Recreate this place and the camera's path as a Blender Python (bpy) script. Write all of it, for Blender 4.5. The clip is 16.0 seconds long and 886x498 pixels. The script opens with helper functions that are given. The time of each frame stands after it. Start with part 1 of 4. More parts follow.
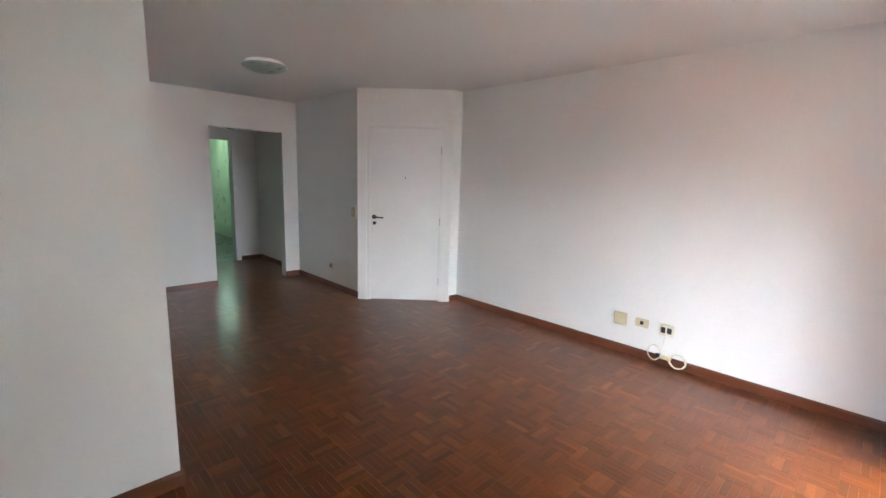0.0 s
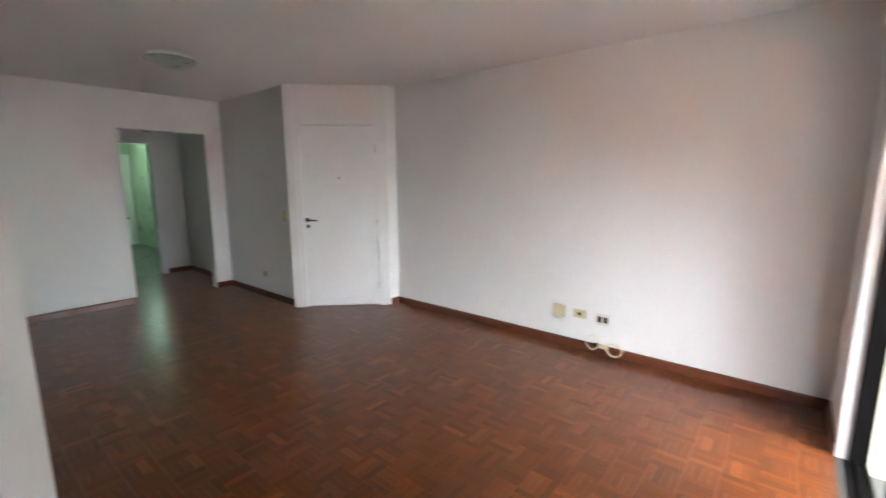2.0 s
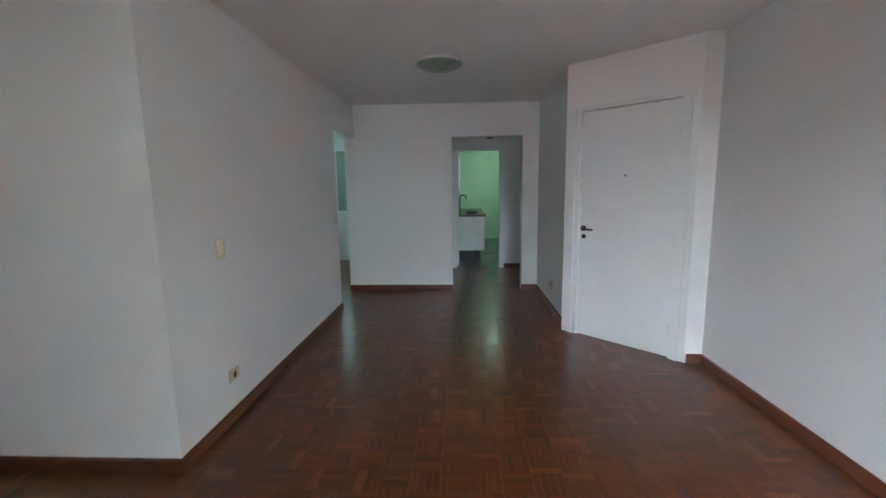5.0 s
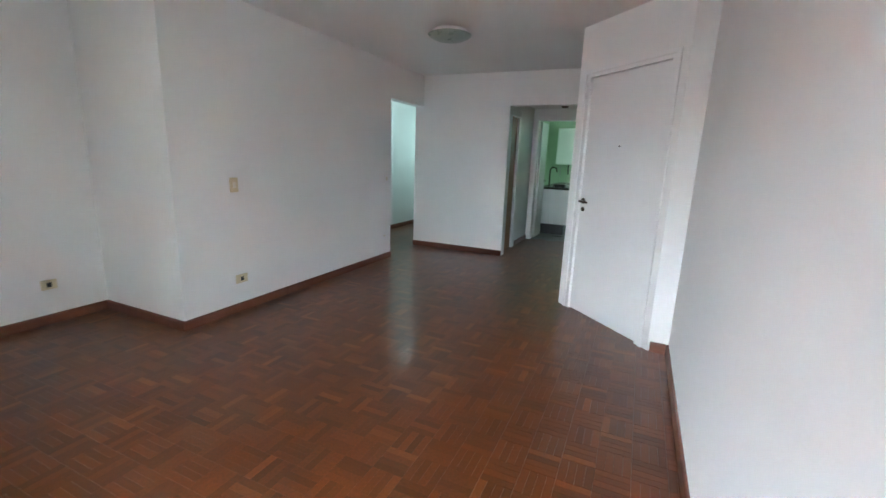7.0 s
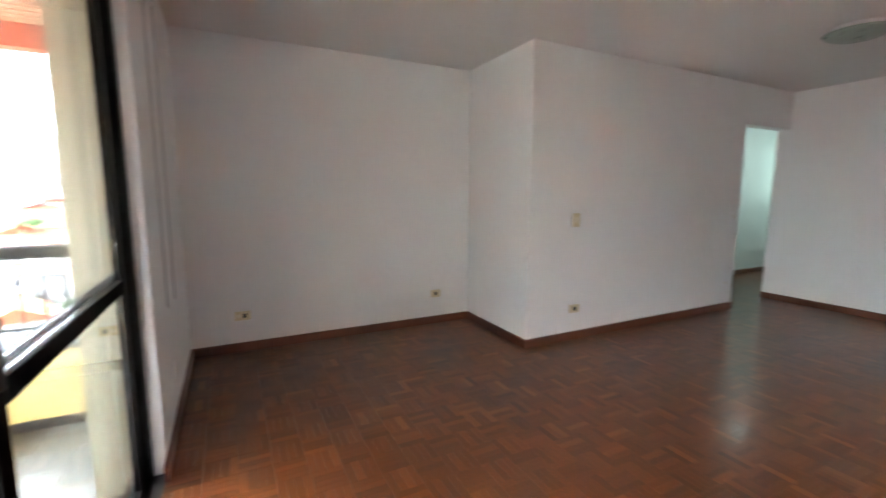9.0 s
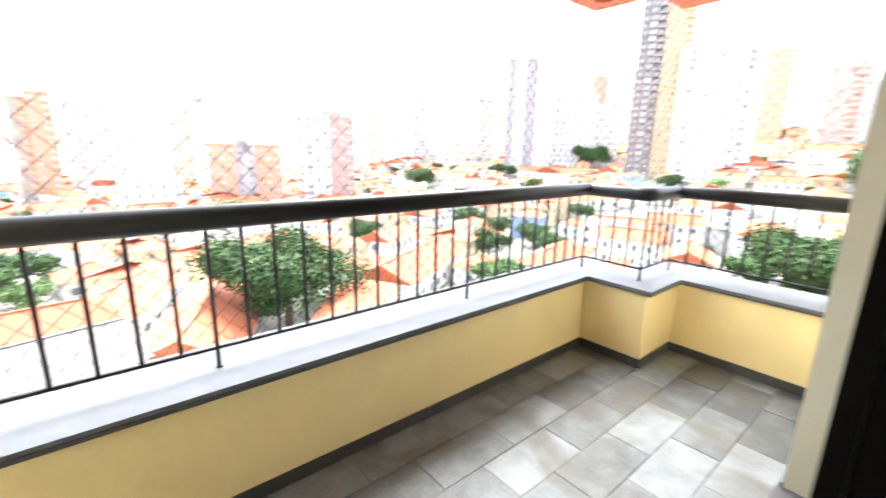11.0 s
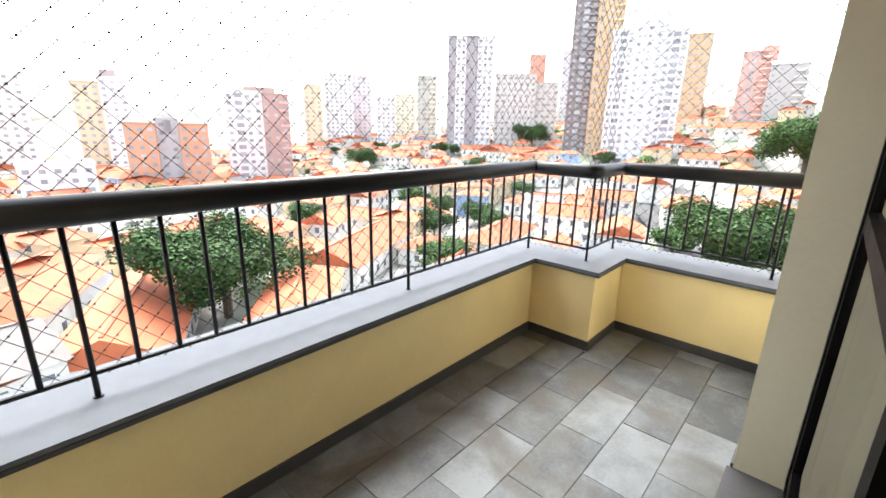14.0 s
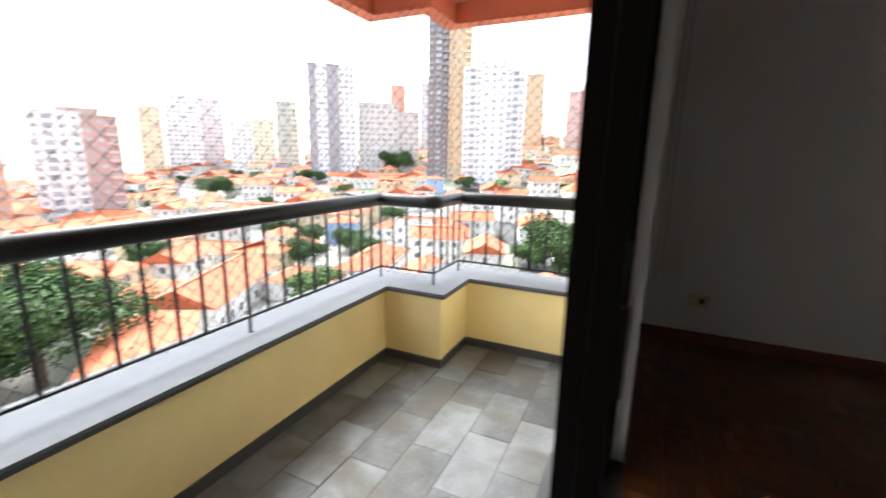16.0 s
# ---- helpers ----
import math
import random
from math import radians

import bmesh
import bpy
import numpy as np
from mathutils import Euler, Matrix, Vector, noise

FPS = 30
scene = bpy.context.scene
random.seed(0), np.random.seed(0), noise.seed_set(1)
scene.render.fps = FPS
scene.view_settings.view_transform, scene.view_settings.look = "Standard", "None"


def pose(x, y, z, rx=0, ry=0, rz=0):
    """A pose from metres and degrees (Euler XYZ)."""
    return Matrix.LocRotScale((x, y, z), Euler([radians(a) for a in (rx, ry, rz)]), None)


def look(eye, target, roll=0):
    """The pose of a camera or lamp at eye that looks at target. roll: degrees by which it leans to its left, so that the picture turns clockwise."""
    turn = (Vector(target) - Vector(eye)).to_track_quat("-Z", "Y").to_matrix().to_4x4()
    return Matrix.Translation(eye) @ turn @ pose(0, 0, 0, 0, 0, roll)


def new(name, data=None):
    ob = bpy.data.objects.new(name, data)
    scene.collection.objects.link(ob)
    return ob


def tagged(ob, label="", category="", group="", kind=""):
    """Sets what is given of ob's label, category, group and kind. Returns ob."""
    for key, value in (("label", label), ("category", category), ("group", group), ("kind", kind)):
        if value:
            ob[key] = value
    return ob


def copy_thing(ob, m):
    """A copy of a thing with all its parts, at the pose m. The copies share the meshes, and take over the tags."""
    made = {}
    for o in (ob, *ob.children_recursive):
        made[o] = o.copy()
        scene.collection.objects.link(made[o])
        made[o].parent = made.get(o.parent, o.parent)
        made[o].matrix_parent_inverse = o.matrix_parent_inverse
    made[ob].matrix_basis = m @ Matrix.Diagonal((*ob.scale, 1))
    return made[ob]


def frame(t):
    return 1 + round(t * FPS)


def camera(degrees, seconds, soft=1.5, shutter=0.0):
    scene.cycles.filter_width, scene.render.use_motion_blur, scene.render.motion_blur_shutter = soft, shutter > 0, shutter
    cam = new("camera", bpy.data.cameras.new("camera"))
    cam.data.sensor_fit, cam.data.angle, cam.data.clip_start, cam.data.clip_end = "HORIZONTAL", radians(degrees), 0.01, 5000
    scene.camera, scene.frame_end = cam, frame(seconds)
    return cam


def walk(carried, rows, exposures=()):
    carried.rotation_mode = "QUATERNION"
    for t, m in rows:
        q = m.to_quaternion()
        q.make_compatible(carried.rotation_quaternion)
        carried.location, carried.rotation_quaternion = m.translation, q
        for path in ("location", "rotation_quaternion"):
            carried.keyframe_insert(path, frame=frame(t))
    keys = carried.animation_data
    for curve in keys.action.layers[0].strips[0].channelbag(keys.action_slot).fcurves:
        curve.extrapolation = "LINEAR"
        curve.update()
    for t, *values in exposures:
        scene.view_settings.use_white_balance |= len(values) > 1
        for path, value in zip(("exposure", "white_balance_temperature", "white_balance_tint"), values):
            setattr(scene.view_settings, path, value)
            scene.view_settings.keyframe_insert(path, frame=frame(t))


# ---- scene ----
cam = camera(92.3, 16.0, 1.5, 0.4)
PATH = [
    (0, (-3.804, 0.341, 1.528), (-2.426, 1.754, 1.2), 1.7),
    (0.5, (-3.952, 0.4, 1.553), (-2.495, 1.733, 1.235), 1.7),
    (1, (-3.83, 0.304, 1.489), (-2.211, 1.44, 1.187), 2.1),
    (1.5, (-3.723, 0.27, 1.458), (-1.975, 1.2, 1.177), 2.4),
    (2, (-3.583, 0.299, 1.507), (-2.064, 1.558, 1.181), -0.2),
    (2.5, (-3.481, 0.384, 1.474), (-2.289, 1.961, 1.173), -1.5),
    (3, (-3.225, 0.428, 1.481), (-2.3, 2.177, 1.194), -1.1),
    (3.5, (-2.952, 0.519, 1.471), (-2.232, 2.356, 1.148), 0.3),
    (4, (-2.674, 0.577, 1.477), (-2.08, 2.464, 1.184), -1.6),
    (4.5, (-2.354, 0.603, 1.471), (-2.114, 2.568, 1.184), -1.9),
    (7, (-0.334, 0.575, 1.384), (-1.14, 2.357, 0.962), 2.1),
    (7.5, (-0.277, 0.499, 1.391), (-1.256, 2.191, 0.969), 0.4),
    (8, (-0.322, 0.459, 1.386), (-1.502, 2.028, 1.001), -0.4),
    (8.5, (-0.445, 0.384, 1.332), (-1.964, 1.649, 1.028), 0.3),
    (9, (-0.549, 0.331, 1.333), (-2.32, 1.222, 1.071), 0.2),
    (9.5, (-0.653, 0.25, 1.345), (-2.62, 0.477, 1.06), 2.1),
    (10, (-0.782, 0.132, 1.3), (-2.698, -0.337, 0.97), 1.8),
    (12.5, (-0.933, -0.202, 1.176), (-1.347, -2.076, 0.612), 0.5),
    (13, (-1.013, -0.188, 1.187), (-1.97, -1.847, 0.613), 0.4),
    (13.5, (-1.037, -0.203, 1.192), (-2.385, -1.575, 0.643), 1.0),
    (14, (-1.034, -0.209, 1.193), (-2.461, -1.501, 0.652), 1.2),
    (14.5, (-1.038, -0.202, 1.202), (-2.517, -1.428, 0.646), 1.0),
    (15, (-1.02, -0.187, 1.21), (-2.518, -1.398, 0.673), 1.5),
    (15.5, (-1.022, -0.16, 1.223), (-2.58, -1.309, 0.724), 0.2),
    (16, (-1.052, -0.043, 1.247), (-2.826, -0.867, 0.832), 1.1),
]
walk(cam, [(t, look(eye, target, roll)) for t, eye, target, roll in PATH], [(0, 5.35, 5900, 6), (1.5, 5.2, 6050, 6), (3.0, 5.15, 5700, 4), (4.0, 4.95, 5500, 2), (4.7, 4.9, 5450, 2), (7.0, 5.4, 5500, 2), (8.0, 5.45, 5650, 4), (8.5, 5.45, 5900, 5), (9.0, 5.4, 6000, 7), (9.5, 5.15, 6050, 7), (10.0, 4.5, 6150, 7), (12.3, 2.8, 6250, 8), (14.0, 2.75, 6250, 8), (16.0, 2.75, 6250, 8)])

# ---- world and light ----
world = bpy.data.worlds.new("overcast_sky")
scene.world = world
world.use_nodes = True
wn = world.node_tree
sky = wn.nodes.new("ShaderNodeTexSky")
sky.sky_type, sky.sun_disc = "NISHITA", False
sky.sun_elevation, sky.sun_rotation = radians(55), radians(200)
sky.air_density, sky.dust_density, sky.ozone_density = 1.0, 5.0, 1.0
hsv = wn.nodes.new("ShaderNodeHueSaturation")
hsv.inputs["Saturation"].default_value = 0.35
wn.links.new(sky.outputs["Color"], hsv.inputs["Color"])
wn.links.new(hsv.outputs["Color"], wn.nodes["Background"].inputs["Color"])
wn.nodes["Background"].inputs["Strength"].default_value = 0.15

sun = new("sun", bpy.data.lights.new("sun", "SUN"))
sun.data.energy, sun.data.angle, sun.data.color = 0.6, radians(30), (1.0, 0.96, 0.9)
sun.matrix_world = look((0, 0, 50), (math.sin(radians(200)) * -35, math.cos(radians(200)) * -35, 0))


# Area lamp added out of view to stand in for a room's daylight.
def fill_light(name, eye, target, sx, sy, watts, color):
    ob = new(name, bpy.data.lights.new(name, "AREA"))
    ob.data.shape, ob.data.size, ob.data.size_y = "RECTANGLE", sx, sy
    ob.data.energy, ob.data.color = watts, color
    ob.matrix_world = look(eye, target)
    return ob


# Unseen fill lamp inside the opaque corridor pane, standing in for greenish daylight.
fill_light("corridor_fill_light", (-4.05, 8.9, 1.7), (-4.05, 5, 1.2), 0.8, 1.0, 0.14, (0.72, 1.0, 0.86))
# Unseen fill lamp added before the solid east kitchen wall, to brighten the room.
fill_light("kitchen_fill_light", (-0.5, 11.0, 1.7), (-2.4, 10.6, 1.0), 1.0, 0.9, 0.26, (0.74, 1.0, 0.8))

# ---- materials ----


def mat(name, color, rough=0.6, var=0.08, scale=6.0, bump=0.15, fine=80.0, metal=0.0, rand=0.0, island=0.0, stain=0.0, stain_color=(0.2, 0.18, 0.15), coat=0.0, stretch=(1, 1, 1), rough_var=0.1):
    """A surface with tone variation at two scales, fine relief and, if wanted, stains."""
    m = bpy.data.materials.new(name)
    m.use_nodes = True
    nt = m.node_tree
    N, L = nt.nodes, nt.links
    b = N["Principled BSDF"]
    b.inputs["Roughness"].default_value, b.inputs["Metallic"].default_value = rough, metal
    b.inputs["Coat Weight"].default_value, b.inputs["Coat Roughness"].default_value = coat, 0.12
    tc, mp = N.new("ShaderNodeTexCoord"), N.new("ShaderNodeMapping")
    mp.inputs["Scale"].default_value = stretch
    L.new(tc.outputs["Object"], mp.inputs["Vector"])
    big, small = N.new("ShaderNodeTexNoise"), N.new("ShaderNodeTexNoise")
    big.inputs["Scale"].default_value, big.inputs["Detail"].default_value = scale, 4
    small.inputs["Scale"].default_value, small.inputs["Detail"].default_value = fine, 3
    for n in (big, small):
        L.new(mp.outputs["Vector"], n.inputs["Vector"])
    add = N.new("ShaderNodeMath")
    add.operation = "MULTIPLY_ADD"
    add.inputs[1].default_value = 0.4
    L.new(small.outputs["Fac"], add.inputs[0])
    L.new(big.outputs["Fac"], add.inputs[2])
    last = add.outputs[0]
    for amount, kind in ((rand, "ShaderNodeObjectInfo"), (island, "ShaderNodeNewGeometry")):
        if amount:
            src = N.new(kind)
            out = src.outputs["Random"] if kind == "ShaderNodeObjectInfo" else src.outputs["Random Per Island"]
            a = N.new("ShaderNodeMath")
            a.operation = "MULTIPLY_ADD"
            a.inputs[1].default_value = amount
            L.new(out, a.inputs[0])
            L.new(last, a.inputs[2])
            s = N.new("ShaderNodeMath")
            s.operation = "SUBTRACT"
            s.inputs[1].default_value = amount / 2
            L.new(a.outputs[0], s.inputs[0])
            last = s.outputs[0]
    ramp = N.new("ShaderNodeMapRange")
    ramp.inputs["From Min"].default_value, ramp.inputs["From Max"].default_value = 0.35, 1.05
    ramp.inputs["To Min"].default_value, ramp.inputs["To Max"].default_value = 1 - var, 1 + var
    L.new(last, ramp.inputs["Value"])
    mul = N.new("ShaderNodeMix")
    mul.data_type, mul.blend_type = "RGBA", "MULTIPLY"
    mul.inputs["Factor"].default_value = 1
    mul.inputs["A"].default_value = (*color, 1)
    L.new(ramp.outputs["Result"], mul.inputs["B"])
    col = mul.outputs["Result"]
    if stain:
        sn, sr, sm = N.new("ShaderNodeTexNoise"), N.new("ShaderNodeMapRange"), N.new("ShaderNodeMix")
        sn.inputs["Scale"].default_value, sn.inputs["Detail"].default_value, sn.inputs["Distortion"].default_value = scale * 0.45, 5, 0.6
        L.new(tc.outputs["Object"], sn.inputs["Vector"])
        sr.inputs["From Min"].default_value, sr.inputs["From Max"].default_value = 0.5, 0.66
        sr.inputs["To Max"].default_value = stain
        L.new(sn.outputs["Fac"], sr.inputs["Value"])
        sm.data_type = "RGBA"
        sm.inputs["B"].default_value = (*stain_color, 1)
        L.new(sr.outputs["Result"], sm.inputs["Factor"])
        L.new(col, sm.inputs["A"])
        col = sm.outputs["Result"]
    L.new(col, b.inputs["Base Color"])
    rr = N.new("ShaderNodeMapRange")
    rr.inputs["To Min"].default_value, rr.inputs["To Max"].default_value = max(0.02, rough - rough_var), min(1, rough + rough_var)
    L.new(big.outputs["Fac"], rr.inputs["Value"])
    L.new(rr.outputs["Result"], b.inputs["Roughness"])
    if bump:
        bp = N.new("ShaderNodeBump")
        bp.inputs["Strength"].default_value, bp.inputs["Distance"].default_value = bump, 0.004
        L.new(add.outputs[0], bp.inputs["Height"])
        L.new(bp.outputs["Normal"], b.inputs["Normal"])
    return m


def glass_mat(name, tint):
    m = bpy.data.materials.new(name)
    m.use_nodes = True
    b = m.node_tree.nodes["Principled BSDF"]
    b.inputs["Base Color"].default_value = (*tint, 1)
    b.inputs["Transmission Weight"].default_value, b.inputs["Roughness"].default_value, b.inputs["IOR"].default_value = 1, 0.0, 1.45
    return m


def lamp_mat(name, color, strength):
    m = bpy.data.materials.new(name)
    m.use_nodes = True
    b = m.node_tree.nodes["Principled BSDF"]
    b.inputs["Emission Color"].default_value, b.inputs["Emission Strength"].default_value = (*color, 1), strength
    b.inputs["Base Color"].default_value = (0.8, 0.8, 0.8, 1)
    return m


WHITE = mat("wall_paint", (0.85, 0.845, 0.84), 0.55, 0.03, 1.2, 0.12, 140, stain=0.05, stain_color=(0.6, 0.58, 0.54))
CEIL = mat("ceiling_paint", (0.82, 0.805, 0.79), 0.7, 0.03, 1.0, 0.1, 110)
def parquet_mat(name, per_piece):
    """Varnished reddish strips: most alike, a few dark or pale, with grain and worn patches."""
    m = bpy.data.materials.new(name)
    m.use_nodes = True
    N, L = m.node_tree.nodes, m.node_tree.links
    b = N["Principled BSDF"]
    geo = N.new("ShaderNodeNewGeometry")
    pick = N.new("ShaderNodeObjectInfo").outputs["Random"] if per_piece else geo.outputs["Random Per Island"]
    ramp = N.new("ShaderNodeValToRGB")
    el = ramp.color_ramp.elements
    el[0].position, el[0].color = 0.0, (0.080, 0.024, 0.0072, 1)
    el[1].position, el[1].color = 1.0, (0.20, 0.068, 0.020, 1)
    for pos, c in ((0.05, (0.086, 0.026, 0.0075, 1)), (0.14, (0.100, 0.029, 0.008, 1)), (0.55, (0.122, 0.036, 0.010, 1)), (0.92, (0.150, 0.045, 0.012, 1))):
        e = el.new(pos)
        e.color = c
    L.new(pick, ramp.inputs["Fac"])
    wear, grain = N.new("ShaderNodeTexNoise"), N.new("ShaderNodeTexNoise")
    wear.inputs["Scale"].default_value, wear.inputs["Detail"].default_value = 1.6, 5
    grain.inputs["Scale"].default_value, grain.inputs["Detail"].default_value = 70, 4
    both = N.new("ShaderNodeMath")
    both.operation = "ADD"
    for k, n in enumerate((wear, grain)):
        L.new(geo.outputs["Position"], n.inputs["Vector"])
        L.new(n.outputs["Fac"], both.inputs[k])
    tone = N.new("ShaderNodeMapRange")
    tone.inputs["From Min"].default_value, tone.inputs["From Max"].default_value = 0.6, 1.4
    tone.inputs["To Min"].default_value, tone.inputs["To Max"].default_value = 0.74, 1.26
    L.new(both.outputs[0], tone.inputs["Value"])
    mul = N.new("ShaderNodeMix")
    mul.data_type, mul.blend_type = "RGBA", "MULTIPLY"
    mul.inputs["Factor"].default_value = 1
    L.new(ramp.outputs["Color"], mul.inputs["A"])
    L.new(tone.outputs["Result"], mul.inputs["B"])
    L.new(mul.outputs["Result"], b.inputs["Base Color"])
    gloss = N.new("ShaderNodeMapRange")
    gloss.inputs["To Min"].default_value, gloss.inputs["To Max"].default_value = 0.28, 0.31
    L.new(wear.outputs["Fac"], gloss.inputs["Value"])
    L.new(gloss.outputs["Result"], b.inputs["Roughness"])
    b.inputs["Specular IOR Level"].default_value = 0.4
    b.inputs["Coat Weight"].default_value, b.inputs["Coat Roughness"].default_value = 0.15, 0.12
    return m


PARQUET = parquet_mat("parquet", False)
PARQUET_P = parquet_mat("parquet_strip", True)
SUBFLOOR = mat("parquet_joint", (0.03, 0.013, 0.008), 0.6)
BASEB = mat("baseboard_wood", (0.13, 0.042, 0.02), 0.35, 0.25, 8, 0.08, 120, coat=0.3, stretch=(0.3, 0.3, 3))
DOORW = mat("white_enamel", (0.86, 0.86, 0.865), 0.35, 0.025, 2, 0.06, 90)
BRASS = mat("dark_bronze", (0.06, 0.045, 0.035), 0.35, 0.15, 20, 0.05, metal=0.8)
STEEL = mat("steel", (0.5, 0.5, 0.5), 0.35, 0.1, 20, 0.03, metal=1)
CREAM = mat("cream_plastic", (0.66, 0.58, 0.38), 0.4, 0.06, 20, 0.03)
IVORY = mat("ivory_plastic", (0.76, 0.72, 0.60), 0.4, 0.05, 20, 0.03)
BLACKP = mat("black_plastic", (0.02, 0.02, 0.02), 0.45, 0.1, 30, 0.03)
ALU = mat("black_anodised_aluminium", (0.0035, 0.003, 0.003), 0.5, 0.2, 6, 0.05, 200)
ALU.node_tree.nodes["Principled BSDF"].inputs["Specular IOR Level"].default_value = 0.06
GLASS = glass_mat("clear_glass", (0.97, 0.99, 0.98))
OPAL = mat("frosted_glass", (0.31, 0.37, 0.32), 0.3, 0.06, 10, 0.03)
YELLOW = mat("yellow_stucco", (0.86, 0.69, 0.34), 0.8, 0.08, 3, 0.6, 70, stain=0.12, stain_color=(0.62, 0.46, 0.22))
CREAMST = mat("cream_stucco", (0.62, 0.575, 0.42), 0.8, 0.06, 3, 0.8, 60)
SLATE = mat("slate_tile", (0.135, 0.143, 0.147), 0.5, 0.5, 7, 0.3, 60, rand=0.7, stain=0.75, stain_color=(0.095, 0.088, 0.07))
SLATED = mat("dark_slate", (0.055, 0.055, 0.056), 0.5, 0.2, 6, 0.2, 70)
SLATE.node_tree.nodes["Principled BSDF"].inputs["Specular IOR Level"].default_value = 0.25
GROUT = mat("grout", (0.12, 0.115, 0.10), 0.9, 0.15, 20, 0.3)
CAP = mat("grey_granite_cap", (0.13, 0.138, 0.152), 0.85, 0.1, 12, 0.1, 200)
CAP.node_tree.nodes["Principled BSDF"].inputs["Specular IOR Level"].default_value = 0.1
IRON = mat("black_painted_iron", (0.012, 0.012, 0.014), 0.42, 0.2, 8, 0.06, 150)
IRON.node_tree.nodes["Principled BSDF"].inputs["Specular IOR Level"].default_value = 0.25
CORD = mat("black_nylon_cord", (0.015, 0.015, 0.015), 0.8, 0.1, 30, 0)
SLATW = mat("stained_ceiling_slat", (0.52, 0.26, 0.15), 0.55, 0.2, 4, 0.1, 80, island=0.5, stretch=(4, 0.4, 4))
SALMON = mat("salmon_paint", (0.62, 0.16, 0.09), 0.7, 0.08, 3, 0.2, 60)
BROWN = mat("brown_wood_door", (0.34, 0.17, 0.075), 0.45, 0.2, 5, 0.08, 60, stretch=(3, 3, 0.3))
KTILE = mat("kitchen_floor_tile", (0.10, 0.11, 0.10), 0.3, 0.1, 4, 0.05)
KWALL = mat("kitchen_wall_tile", (0.50, 0.61, 0.47), 0.3, 0.04, 4, 0.03)
GRANITE = mat("dark_granite", (0.05, 0.045, 0.04), 0.25, 0.3, 40, 0.02)

# ---- building helpers ----


def box(bm, x0, x1, y0, y1, z0, z1, m=None):
    v = [bm.verts.new((x, y, z)) for x in (x0, x1) for y in (y0, y1) for z in (z0, z1)]
    if m is not None:
        for w in v:
            w.co = m @ w.co
    for f in ((0, 1, 3, 2), (4, 6, 7, 5), (0, 4, 5, 1), (2, 3, 7, 6), (0, 2, 6, 4), (1, 5, 7, 3)):
        bm.faces.new([v[i] for i in f])


def prism(points, z0, z1):
    """A flat outline raised to a block."""
    bm = bmesh.new()
    lo = [bm.verts.new((x, y, z0)) for x, y in points]
    hi = [bm.verts.new((x, y, z1)) for x, y in points]
    bm.faces.new(lo[::-1])
    bm.faces.new(hi)
    for k in range(len(points)):
        j = (k + 1) % len(points)
        bm.faces.new((lo[k], lo[j], hi[j], hi[k]))
    return bm


def boxes(*rows):
    bm = bmesh.new()
    for r in rows:
        box(bm, *r)
    return bm


def rounded(w, d, h, r=0.004, seg=2):
    """A bevelled block, its base centre at the origin."""
    bm = bmesh.new()
    box(bm, -w / 2, w / 2, -d / 2, d / 2, 0, h)
    bmesh.ops.bevel(bm, geom=bm.edges[:], offset=r, segments=seg, affect="EDGES", profile=0.5)
    return bm


def tube(bm, points, r, n=8, closed=False):
    """A round bar along points."""
    pts = [Vector(p) for p in points]
    rings = []
    for i, p in enumerate(pts):
        a, b = pts[i - 1] if i or closed else p, pts[(i + 1) % len(pts)] if i + 1 < len(pts) or closed else p
        d = (b - a).normalized()
        u = d.orthogonal().normalized() if not rings else (ref - ref.dot(d) * d).normalized()
        ref = u
        w = d.cross(u)
        rings.append([bm.verts.new(p + r * (math.cos(t) * u + math.sin(t) * w)) for t in (k * math.tau / n for k in range(n))])
    span = len(rings) if closed else len(rings) - 1
    for i in range(span):
        A, B = rings[i], rings[(i + 1) % len(rings)]
        for k in range(n):
            bm.faces.new((A[k], A[(k + 1) % n], B[(k + 1) % n], B[k]))
    if not closed:
        bm.faces.new(rings[0][::-1])
        bm.faces.new(rings[-1])


def turned(bm, profile, n=32):
    """A solid of revolution round z from (radius, height) pairs."""
    rings = [[bm.verts.new((r * math.cos(k * math.tau / n), r * math.sin(k * math.tau / n), z)) for k in range(n)] for r, z in profile]
    for A, B in zip(rings, rings[1:]):
        for k in range(n):
            bm.faces.new((A[k], A[(k + 1) % n], B[(k + 1) % n], B[k]))
    bm.faces.new(rings[0][::-1])
    bm.faces.new(rings[-1])


def part(name, bm, material, parent=None, label="", smooth=False):
    me = bpy.data.meshes.new(name)
    bmesh.ops.recalc_face_normals(bm, faces=bm.faces[:])
    bm.to_mesh(me)
    bm.free()
    me.materials.append(material)
    if smooth:
        me.shade_smooth()
    ob = new(name, me)
    if parent is not None:
        ob.parent = parent
    if label:
        ob["label"] = label
    return ob


def thing(name, m, label, category, group="", kind=""):
    ob = new(name)
    ob.matrix_world = m
    return tagged(ob, label, category, group, kind)


def structure(name, bm, material, label, category):
    return tagged(part(name, bm, material), label, category, "", "structure")


